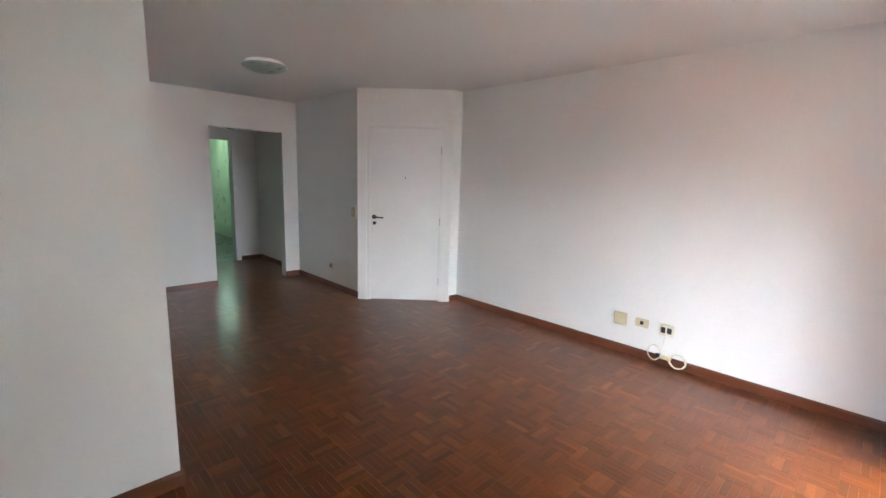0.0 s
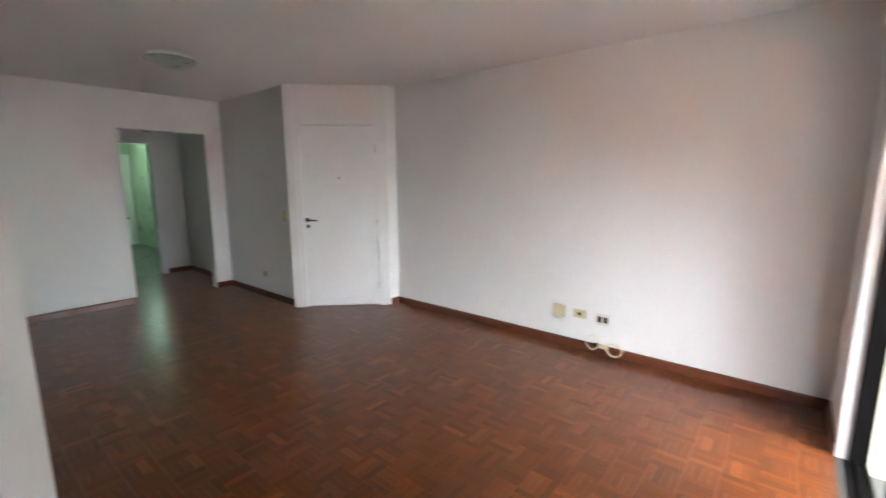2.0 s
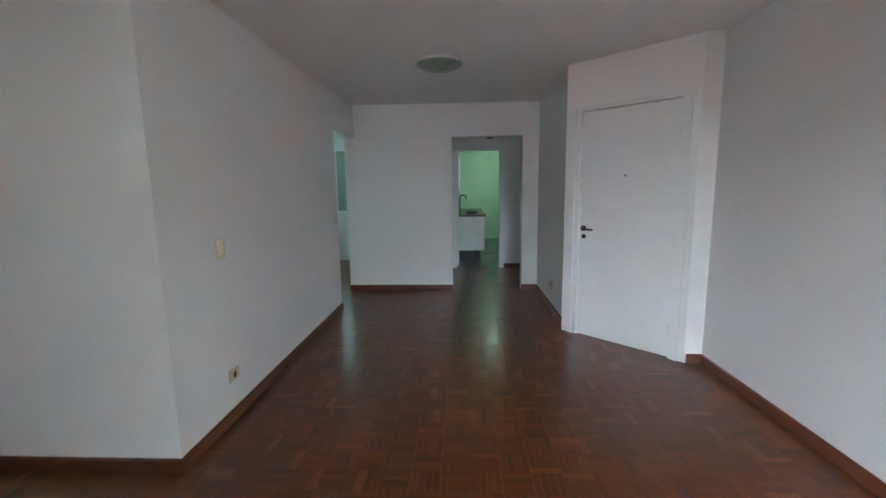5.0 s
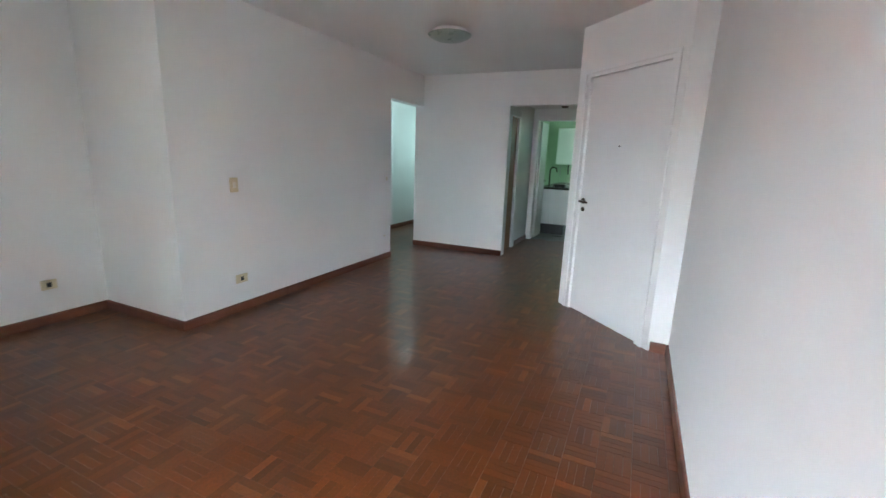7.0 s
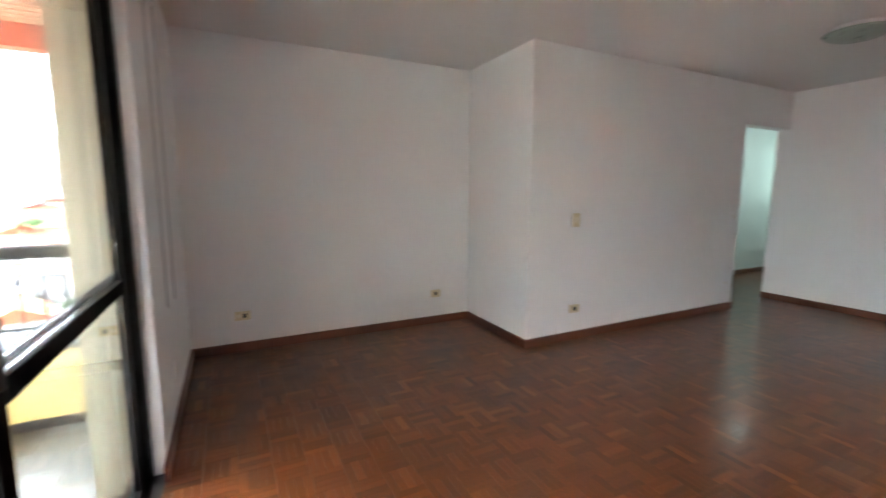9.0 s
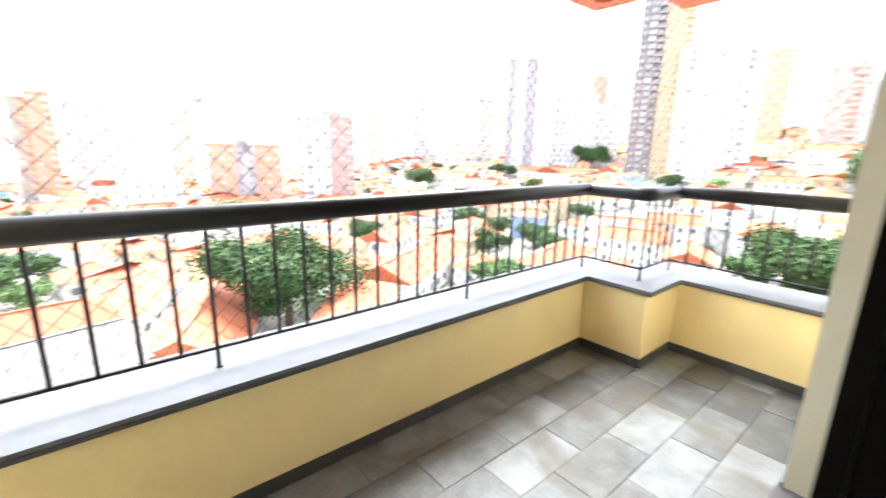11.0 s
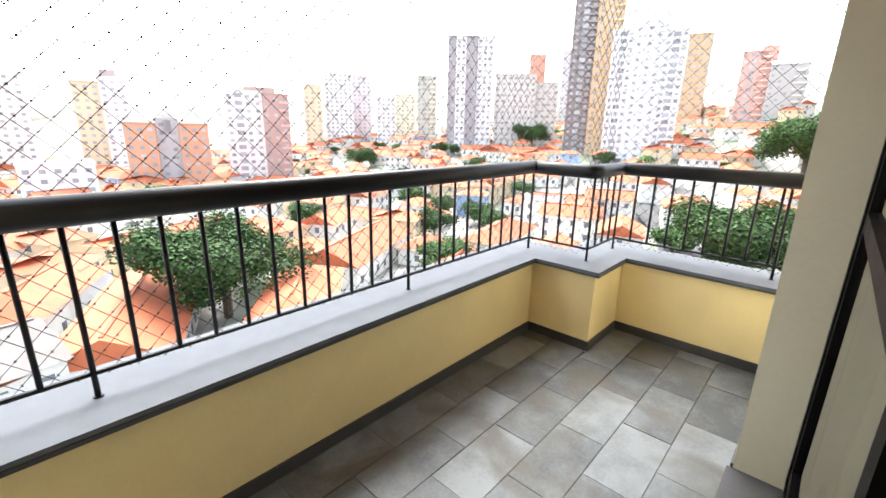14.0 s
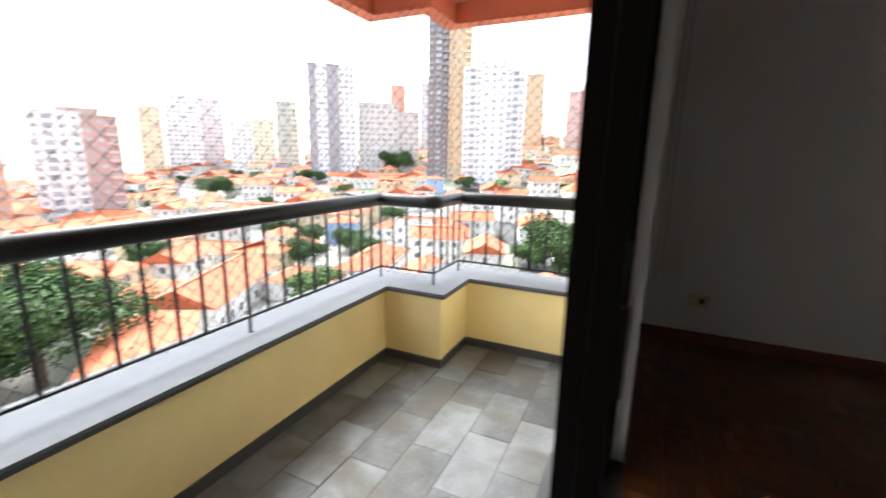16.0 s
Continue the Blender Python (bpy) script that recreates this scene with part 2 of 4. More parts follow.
# ---- shell of the flat ----
H = 2.54
structure("wall_east", boxes((0, 0.15, -0.1, 4.13, 0, H)), WHITE, "plain white painted wall with outlets", "wall")
structure("wall_return", boxes((-0.14, 0, 3.98, 4.13, 0, H)), WHITE, "short white wall return beside the entrance door", "wall")
structure("wall_northeast", boxes((-0.9, -0.76, 4.74, 6.47, 0, H)), WHITE, "white painted wall with a switch", "wall")
structure("wall_north", boxes((-3.53, -2.07, 6.47, 6.62, 0, H), (-1.115, -0.7, 6.47, 6.62, 0, H), (-2.07, -1.115, 6.47, 6.62, 2.105, H)), WHITE, "white painted wall with an open passage", "wall")
structure("wall_west_inner", boxes((-3.53, -3.393, 2.70, 5.55, 0, H), (-3.53, -3.393, 5.55, 6.47, 2.105, H)), WHITE, "white painted wall ending at a corridor opening", "wall")
structure("wall_jut", boxes((-4.55, -3.393, 2.563, 2.70, 0, H)), WHITE, "white wall stepping into the room", "wall")
structure("wall_west", boxes((-4.55, -4.397, -0.1, 2.563, 0, H)), WHITE, "white painted wall of the alcove with two outlets", "wall")
OX0, OX1, OZ = -2.81, -0.60, 2.20
structure("wall_south", boxes((-4.397, OX0, -0.1, 0, 0, H), (OX1, 0, -0.1, 0, 0, H), (OX0, OX1, -0.1, 0, OZ, H)), WHITE, "white wall around the balcony door", "wall")
structure("facade", boxes((-4.6, OX0, -0.28, -0.102, -0.4, 2.75), (OX1, 0.15, -0.28, -0.102, -0.4, 2.75), (OX0, OX1, -0.28, -0.102, OZ, 2.75)), CREAMST, "rough cream stucco facade with a deep reveal", "wall")
structure("ceiling", boxes((-4.55, 0.15, -0.1, 6.62, H, H + 0.12)), CEIL, "off-white painted plaster ceiling", "ceiling")

# corridor, lobby, kitchen
structure("wall_corridor", boxes((-4.75, -4.60, 5.40, 9.15, 0, 2.4), (-4.60, -3.53, 5.40, 5.548, 0, 2.4), (-3.53, -3.40, 6.62, 9.0, 0, 2.4), (-4.60, -3.4, 9.0, 9.15, 0, 0.95), (-4.60, -4.45, 9.0, 9.15, 0.95, 2.4), (-3.65, -3.4, 9.0, 9.15, 0.95, 2.4), (-4.45, -3.65, 9.0, 9.15, 2.2, 2.4)), WHITE, "white corridor walls in greenish daylight", "wall")
structure("ceiling_corridor", boxes((-4.75, -3.53, 5.40, 9.15, 2.4, 2.5)), CEIL, "white corridor ceiling", "ceiling")
structure("wall_lobby", boxes((-0.85, -0.7, 6.62, 8.25, 0, 2.3), (-1.25, -0.85, 8.1, 8.25, 0, 2.3), (-2.27, -2.06, 8.1, 8.25, 0, 2.3), (-2.06, -1.25, 8.1, 8.25, 2.08, 2.3), (-2.27, -2.12, 7.22, 8.1, 0, 2.3), (-2.27, -2.12, 6.62, 7.22, 2.06, 2.3)), WHITE, "white walls of the small lobby", "wall")
structure("ceiling_lobby", boxes((-2.27, -0.7, 6.62, 8.25, 2.24, 2.34)), CEIL, "lowered white lobby ceiling", "ceiling")
structure("wall_kitchen", boxes((-2.85, -2.7, 8.1, 12.5, 0, 2.5), (-2.7, -0.3, 12.35, 12.5, 0, 2.5), (-0.45, -0.3, 8.1, 12.35, 0, 2.5), (-2.7, -2.27, 8.1, 8.25, 0, 2.5), (-0.7, -0.45, 8.1, 8.25, 0, 2.5), (-2.27, -0.7, 8.1, 8.25, 2.3, 2.5)), KWALL, "pale tiled kitchen walls in greenish light", "wall")
structure("ceiling_kitchen", boxes((-2.85, -0.3, 8.1, 12.5, 2.5, 2.6)), CEIL, "white kitchen ceiling", "ceiling")
structure("floor_kitchen", boxes((-2.85, -0.3, 8.1, 12.5, -0.1, -0.004)), KTILE, "dark grey kitchen floor tiles", "floor")
FLOOR = structure("floor", boxes((-4.75, 0.15, -0.1, 8.1, -0.2, -0.014)), SUBFLOOR, "glossy reddish basket-weave parquet floor", "floor")
structure("floor_corridor_edge", boxes((-4.75, -2.27, 8.1, 9.15, -0.2, -0.003)), PARQUET, "reddish parquet at the corridor end", "floor")

# Assumed window, out of view; its opaque pane only backs the corridor fill lamp.
cw = thing("window_2", pose(-4.05, 9.07, 1.575), "assumed frosted greenish window at the corridor end, out of view", "window", "", "structure")
part("pane", boxes((-0.4, 0.4, -0.01, 0.01, -0.62, 0.62)), OPAL, cw)
part("window_frame", boxes((-0.4, -0.36, -0.03, 0.03, -0.625, 0.625), (0.36, 0.4, -0.03, 0.03, -0.625, 0.625), (-0.36, 0.36, -0.03, 0.03, -0.625, -0.585), (-0.36, 0.36, -0.03, 0.03, 0.585, 0.625)), DOORW, cw)

# baseboards
BH, BT = 0.076, 0.016


def skirting(x0, y0, x1, y1, nx, ny):
    """A baseboard with an eased top along a wall whose face runs from one point to the other."""
    a, b, n = Vector((x0, y0, 0)), Vector((x1, y1, 0)), Vector((nx, ny, 0)).normalized()
    bm = bmesh.new()
    prof = [(0, 0), (BT, 0), (BT, BH - 0.014), (BT - 0.004, BH - 0.004), (BT - 0.009, BH), (0, BH)]
    r0 = [bm.verts.new(a + n * d + Vector((0, 0, z))) for d, z in prof]
    r1 = [bm.verts.new(b + n * d + Vector((0, 0, z))) for d, z in prof]
    for k in range(len(prof)):
        j = (k + 1) % len(prof)
        bm.faces.new((r0[k], r0[j], r1[j], r1[k]))
    bm.faces.new(r0[::-1])
    bm.faces.new(r1)
    tagged(part("baseboard", bm, BASEB), "reddish varnished wooden baseboard", "baseboard", "baseboards", "structure")


for row in ((0, 0, 0, 3.98, -1, 0), (-BT, 3.98, -0.125, 3.98, 0, -1), (-0.9, 4.78, -0.9, 6.47, -1, 0), (-3.53, 6.47, -2.07, 6.47, 0, -1), (-1.115, 6.47, -0.9 - BT, 6.47, 0, -1),
            (-3.393, 2.563, -3.393, 5.55, 1, 0), (-4.397 + BT, 2.563, -3.393 + BT, 2.563, 0, -1), (-4.397, 0, -4.397, 2.563, 1, 0), (-4.397 + BT, 0, -2.74, 0, 0, 1), (-0.58, 0, -BT, 0, 0, 1),
            (-4.60, 5.55, -4.60, 9.0, 1, 0), (-3.53, 6.62, -3.53, 9.0, -1, 0), (-0.85, 6.62, -0.85, 8.1, -1, 0), (-1.2, 8.1, -0.85 - BT, 8.1, 0, -1), (-2.12, 7.30, -2.12, 8.1, 1, 0)):
    skirting(*row)

# ---- entrance door on the cut corner ----
DU = Vector((-0.76, 0.76, 0)).normalized()
DM = Matrix(((DU.x, DU.y * 1, 0, -0.14), (DU.y, -DU.x * 1, 0, 3.98), (0, 0, 1, 0), (0, 0, 0, 1)))
# local x runs along the wall, local y points away from the room
DL = 1.075
bm = bmesh.new()
for r in ((0, 0.07, 0, 0.15, 0, H), (1.04, DL + 0.06, 0, 0.15, 0, H), (0.07, 1.04, 0, 0.15, 2.15, H)):
    box(bm, *r)
wd = structure("wall_diagonal", bm, WHITE, "white wall across the corner holding the entrance door", "wall")
wd.matrix_world = DM
door = thing("door_1", DM, "closed flush white entrance door with peephole", "door", "", "structure")
part("door_frame", boxes((0.07, 0.13, -0.004, 0.09, 0, 2.15), (0.98, 1.04, -0.004, 0.09, 0, 2.15), (0.13, 0.98, -0.004, 0.09, 2.105, 2.15)), DOORW, door)
bm = boxes((0.055, 0.085, -0.014, -0.004, 0, 2.165), (1.025, 1.06, -0.014, -0.004, 0, 2.165), (0.085, 1.025, -0.014, -0.004, 2.135, 2.165))
part("architrave", bm, DOORW, door)
bm = rounded(0.844, 0.035, 2.095, 0.003)
bm.transform(Matrix.Translation((0.555, 0.035, 0.006)))
leaf = part("door_leaf", bm, DOORW, door)
bm = bmesh.new()
tube(bm, [(0.935, 0.018, 1.04), (0.935, -0.03, 1.04), (0.92, -0.042, 1.04), (0.815, -0.044, 1.036)], 0.0095, 10)
part("handle", bm, BRASS, leaf, "dark bronze lever handle", True)
bm = bmesh.new()
turned(bm, [(0.026, 0), (0.026, 0.006), (0.02, 0.009)], 20)
rose = part("rose", bm, BRASS, leaf, "dark round handle rose")
rose.matrix_local = pose(0.935, 0.017, 1.04, 90)
bm = bmesh.new()
turned(bm, [(0.021, 0), (0.021, 0.007), (0.012, 0.012)], 20)
part("lock_cylinder", bm, BRASS, leaf, "dark round lock escutcheon").matrix_local = pose(0.93, 0.017, 0.965, 90)
bm = bmesh.new()
turned(bm, [(0.008, 0), (0.008, 0.004), (0.004, 0.005)], 14)
part("peephole", bm, BRASS, leaf, "small dark peephole").matrix_local = pose(0.56, 0.017, 1.52, 90)
for z in (0.25, 1.0, 1.85):
    bm = bmesh.new()
    tube(bm, [(0.131, 0.012, z - 0.045), (0.131, 0.012, z + 0.045)], 0.007, 8)
    part("hinge", bm, STEEL, door, "small steel door hinge")

# Added panel, out of sight: keeps outside light from leaking through the door gaps.
back = structure("door_light_block", boxes((0.0, 1.06, 0.16, 0.2, 0, H)), WHITE, "unseen white panel added behind the entrance door to block light", "wall")
back.matrix_world = DM

# brown inner door and kitchen door casing
d2 = thing("door_2", pose(-2.12, 6.622, 0), "brown wooden door recessed in a white casing", "door", "", "structure")
part("door_frame", boxes((-0.15, 0.012, 0, 0.03, 0, 2.06), (-0.15, 0.012, 0.545, 0.598, 0, 2.06), (-0.15, 0.012, 0.03, 0.545, 2.01, 2.06)), DOORW, d2)
part("architrave", boxes((0.002, 0.014, 0.598, 0.66, 0, 2.11)), DOORW, d2)
part("door_leaf", boxes((-0.06, -0.025, 0.035, 0.54, 0.01, 2.005)), BROWN, d2, "brown varnished door leaf")
d3 = thing("door_3", pose(-2.06, 8.1, 0), "white kitchen doorway casing with its door folded open", "door frame", "", "structure")
part("door_frame", boxes((-0.05, 0.03, -0.012, 0.16, 0, 2.08), (0.78, 0.86, -0.012, 0.16, 0, 2.08), (0.03, 0.78, -0.012, 0.16, 2.05, 2.12)), DOORW, d3)
lf = part("door_leaf", boxes((0.03, 0.065, 0.17, 0.66, 0.01, 2.04)), DOORW, d3, "white kitchen door folded open")
bm = bmesh.new()
tube(bm, [(0.065, 0.60, 1.02), (0.105, 0.60, 1.02), (0.11, 0.50, 1.02)], 0.008)
part("handle", bm, BRASS, lf, "dark lever handle")

# kitchen things
kc = thing("kitchen_cabinet", pose(-1.78, 9.9, 0), "white kitchen base cabinet under a dark counter", "cabinet")
part("body", boxes((-0.30, 0.26, -1.08, 1.1, 0.20, 0.86)), DOORW, kc)
part("plinth", boxes((-0.30, 0.20, -1.02, 1.1, -0.004, 0.20)), BLACKP, kc, "dark recessed plinth")
for k in range(4):
    part("cabinet_door", boxes((0.262, 0.28, -1.07 + 0.54 * k, -0.54 + 0.54 * k, 0.21, 0.85)), DOORW, kc)
tagged(part("worktop", boxes((-2.1, -1.48, 8.79, 11.02, 0.862, 0.90)), GRANITE), "dark granite kitchen worktop on the cabinet", "worktop")
wh = thing("water_heater", pose(-2.2, 12.33, 1.30), "white wall-mounted water heater in the kitchen", "water heater")
bm = rounded(0.44, 0.2, 0.92, 0.03)
bm.transform(Matrix.Translation((0, -0.1, 0)))
part("casing", bm, DOORW, wh)
bm = bmesh.new()
tube(bm, [(-0.1, -0.08, 0), (-0.1, -0.08, -0.3)], 0.012)
part("pipe", bm, STEEL, wh, "dark metal pipe")
bm = bmesh.new()
tube(bm, [(0.1, -0.08, 0), (0.1, -0.08, -0.25)], 0.02)
part("pipe", bm, BLACKP, wh, "dark metal pipe")
bm = bmesh.new()
tube(bm, [(-1.98, 9.2, 0.9), (-1.98, 9.2, 1.22), (-1.94, 9.2, 1.27), (-1.86, 9.2, 1.25), (-1.85, 9.2, 1.18)], 0.014, 10)
tagged(part("faucet", bm, BRASS, None, "", True), "dark curved kitchen faucet on the worktop", "faucet")
bm = rounded(0.22, 0.16, 0.05, 0.01)
tray = tagged(part("dish_tray", bm, BLACKP), "dark tray lying on the kitchen worktop", "tray")
tray.location = (-1.75, 9.1, 0.9)
d4 = thing("door_4", pose(-0.90, 12.35, 0), "closed pale narrow service door at the kitchen end", "door", "", "structure")
part("door_leaf", boxes((0, 0.44, -0.03, -0.003, 0, 2.08)), DOORW, d4)
bm = bmesh.new()
tube(bm, [(0.08, -0.03, 1.0), (0.08, -0.07, 1.0), (0.18, -0.075, 1.0)], 0.01)
part("handle", bm, STEEL, d4, "metal lever handle")
kl = thing("kitchen_lamp", pose(-1.12, 11.2, 2.5), "lit round kitchen ceiling lamp with greenish light", "ceiling lamp")
bm = bmesh.new()
turned(bm, [(0.12, -0.05), (0.16, -0.03), (0.17, 0)], 24)
part("diffuser", bm, lamp_mat("kitchen_lamp_glow", (0.8, 1.0, 0.72), 0.9), kl, "glowing diffuser", True)
cr = thing("corridor_lamp", pose(-4.1, 7.4, 2.4), "lit small round lamp on the corridor ceiling", "ceiling lamp")
bm = bmesh.new()
turned(bm, [(0.07, -0.05), (0.095, -0.03), (0.1, 0)], 24)
part("diffuser", bm, lamp_mat("corridor_lamp_glow", (0.85, 1.0, 0.9), 0.6), cr, "glowing diffuser", True)
sp = thing("lobby_spotlight", pose(-1.5, 7.4, 2.24), "small unlit dark spotlight on the lobby ceiling", "ceiling lamp")
bm = bmesh.new()
turned(bm, [(0.035, -0.07), (0.05, -0.065), (0.05, 0)], 20)
part("housing", bm, BRASS, sp, "", True)

# ---- living room fixtures ----
cl = thing("ceiling_lamp", pose(-2.12, 4.5, H), "unlit round flush ceiling lamp with greenish frosted glass", "ceiling lamp")
bm = bmesh.new()
turned(bm, [(0.16, -0.035), (0.165, -0.03), (0.165, 0)], 40)
part("base", bm, DOORW, cl, "white round base")
bm = bmesh.new()
turned(bm, [(0.02, -0.098), (0.08, -0.092), (0.14, -0.078), (0.19, -0.055), (0.205, -0.042), (0.2, -0.036)], 40)
part("glass_bowl", bm, OPAL, cl, "frosted greenish glass bowl", True)


def wall_plate(name, m, w, h, label, holes=(), color=CREAM, category="outlet"):
    """A bevelled plate on a wall: local x along the wall, local y into the room, z up."""
    t = thing(name, m, label, category, "wall plates")
    bm = rounded(w, 0.011, h, 0.003)
    bm.transform(Matrix.Translation((0, 0.0055, -h / 2)))
    part("plate", bm, color, t)
    for hx, hz, hw, hh, mm in holes:
        bm = rounded(hw, 0.006, hh, 0.0015)
        bm.transform(Matrix.Translation((hx, 0.012, hz - hh / 2)))
        part("socket" if category == "outlet" else "rocker", bm, mm, t)


EAST, WEST = 90, -90
wall_plate("blank_plate", pose(0, 1.88, 0.312, 0, 0, EAST), 0.115, 0.115, "square cream blank wall plate above the baseboard")
wall_plate("phone_outlet", pose(0, 1.688, 0.318, 0, 0, EAST), 0.115, 0.075, "cream phone outlet above the baseboard", ((0, 0, 0.03, 0.03, BLACKP),))
wall_plate("double_outlet", pose(0, 1.482, 0.305, 0, 0, EAST), 0.115, 0.10, "cream double outlet with two dark sockets", ((-0.024, 0, 0.036, 0.05, BLACKP), (0.026, 0, 0.036, 0.05, BLACKP)), IVORY)
wall_plate("light_switch", pose(-0.9, 4.94, 1.08, 0, 0, EAST), 0.075, 0.12, "cream light switch beside the entrance door", ((0, 0, 0.03, 0.05, IVORY),), CREAM, "switch")
wall_plate("outlet", pose(-0.9, 5.5, 0.304, 0, 0, EAST), 0.075, 0.075, "small cream outlet low on the wall", ((0, 0, 0.03, 0.03, BLACKP),))
wall_plate("light_switch", pose(-3.393, 3.08, 1.097, 0, 0, WEST), 0.075, 0.12, "cream light switch on the white wall", ((0, 0.0, 0.03, 0.05, IVORY),), CREAM, "switch")
wall_plate("outlet", pose(-3.393, 3.1, 0.29, 0, 0, WEST), 0.115, 0.075, "cream outlet low on the white wall", ((0, 0, 0.03, 0.035, BLACKP),))
wall_plate("outlet", pose(-4.397, 0.39, 0.306, 0, 0, WEST), 0.12, 0.075, "cream outlet low on the alcove wall", ((-0.015, 0, 0.03, 0.035, BLACKP), (0.03, 0, 0.022, 0.03, IVORY)))
wall_plate("outlet", pose(-4.397, 2.18, 0.311, 0, 0, WEST), 0.10, 0.075, "cream outlet low near the alcove corner", ((0, 0, 0.03, 0.035, BLACKP),))
wall_plate("light_switch", pose(-3.393, 5.43, 1.08, 0, 0, WEST), 0.075, 0.12, "white switch near the corridor opening", ((0, 0, 0.03, 0.05, IVORY),), DOORW, "switch")
wall_plate("outlet", pose(-3.393, 5.38, 0.32, 0, 0, WEST), 0.075, 0.075, "white outlet near the corridor opening", ((0, 0, 0.03, 0.03, IVORY),), DOORW)
wall_plate("outlet", pose(-3.3, 0, 0.33, 0, 0, 0), 0.075, 0.075, "white outlet on the balcony wall", ((0, 0, 0.03, 0.03, IVORY),), DOORW)
wall_plate("light_switch", pose(-0.3, 0, 0.62, 0, 0, 0), 0.075, 0.075, "white plate on the short balcony wall", ((0, 0, 0.03, 0.03, IVORY),), DOORW, "switch")

# coiled cable under the double outlet
cc = thing("cable_coil", pose(-0.03, 1.45, 0.0), "coiled white cable with plugs at the baseboard", "cable")
bm = bmesh.new()
coil = []
for k in range(60):
    a = k / 60 * math.tau * 3
    coil.append((-0.02 - 0.004 * math.sin(a * 0.7), -0.09 + (0.062 + 0.004 * math.sin(k * 1.3)) * math.cos(a), 0.075 + 0.058 * math.sin(a)))
tube(bm, coil, 0.006, 6)
part("loop", bm, IVORY, cc, "", True)
bm = bmesh.new()
coil = [(-0.018 - 0.005 * math.sin(k), 0.10 + 0.05 * math.cos(k / 40 * math.tau * 2), 0.10 + 0.065 * math.sin(k / 40 * math.tau * 2)) for k in range(40)]
tube(bm, coil, 0.005, 6)
part("loop", bm, IVORY, cc, "", True)
bm = rounded(0.03, 0.09, 0.032, 0.006)
bm.transform(Matrix.Translation((-0.03, 0.0, 0.07)))
part("plug", bm, CREAM, cc)
bm = rounded(0.03, 0.035, 0.03, 0.006)
bm.transform(Matrix.Translation((-0.03, 0.06, 0.075)))
part("plug", bm, BLACKP, cc, "small black plug")
bm = bmesh.new()
tube(bm, [(0.018, 0.03, 0.29), (0.0, 0.04, 0.2), (-0.01, 0.05, 0.13)], 0.0025, 6)
part("lead", bm, IVORY, cc)

# ---- balcony door ----
gd = thing("window_1", pose(0, 0, 0), "black aluminium sliding balcony door standing half open", "sliding door", "", "structure")
FY0, FY1 = -0.125, -0.05
part("outer_frame", boxes((OX0, OX0 + 0.05, FY0, FY1, 0, OZ), (OX1 - 0.03, OX1, FY0, FY1, 0, OZ), (OX0 + 0.05, OX1 - 0.03, FY0, FY1, OZ - 0.06, OZ)), ALU, gd)
part("track", boxes((OX0 + 0.05, OX1 - 0.03, FY0, FY1, -0.01, 0.012), (OX0 + 0.05, OX1 - 0.03, FY0, FY0 + 0.006, 0.012, 0.03), (OX0 + 0.05, OX1 - 0.03, -0.0815, -0.0755, 0.012, 0.03), (OX0 + 0.05, OX1 - 0.03, FY1 - 0.006, FY1, 0.012, 0.03)), ALU, gd, "grooved black sill track")
tagged(part("door_sill", boxes((OX0, OX1, FY1 + 0.001, 0.0, -0.014, 0.004)), SLATED), "dark stone sill inside the balcony door", "sill", "", "structure")



def sliding_panel(x0, x1, y0, y1):
    w = 0.055
    p = part("panel", boxes((x0, x0 + w, y0, y1, 0.03, OZ - 0.06), (x1 - w, x1, y0, y1, 0.03, OZ - 0.06), (x0 + w, x1 - w, y0, y1, 0.03, 0.11), (x0 + w, x1 - w, y0, y1, OZ - 0.13, OZ - 0.06), (x0 + w, x1 - w, y0 - 0.003, y1 + 0.003, 0.945, 0.995)), ALU, gd)
    ym = (y0 + y1) / 2
    for z0, z1 in ((0.112, 0.943), (0.997, OZ - 0.132)):
        g = part("pane", boxes((x0 + w + 0.002, x1 - w - 0.002, ym - 0.003, ym + 0.003, z0, z1)), GLASS, p, "clear glass pane")
        g.visible_shadow = False
    bm = rounded(0.022, 0.012, 0.11, 0.004)
    bm.transform(Matrix.Translation((x1 - 0.035, y1 + 0.004, 0.98)))
    part("latch", bm, BLACKP, p, "small black latch")


sliding_panel(-2.60, -1.51, -0.082, -0.052)
sliding_panel(OX0 + 0.05, -1.60, -0.120, -0.090)
tagged(part("threshold", boxes((OX0, OX1, -0.30, -0.126, -0.12, -0.045)), SLATED), "dark slate threshold slab at the balcony door", "threshold", "", "structure")

bl = thing("roller_blind", pose(0, 0, 0), "white roller blind rolled up above the balcony door", "blind")
bm = rounded(2.5, 0.07, 0.085, 0.012)
bm.transform(Matrix.Translation((-1.85, 0.036, 2.215)))
part("cassette", bm, DOORW, bl)
for x in (-2.45, -0.9):
    part("bracket", boxes((x, x + 0.02, 0.0, 0.045, 2.3, 2.36)), STEEL, bl, "small dark hook")
for cx, cy, n in ((-3.0, 0.036, 185), (-3.085, 0.06, 182)):
    bm = bmesh.new()
    for k in range(n):
        bmesh.ops.create_icosphere(bm, subdivisions=1, radius=0.0029, matrix=Matrix.Translation((cx, cy, 2.2 - k * 0.0078)))
    strand = part("chain_strand", bm, BLACKP, bl, "hanging beaded pull chain")
    strand["kind"] = "stuff"

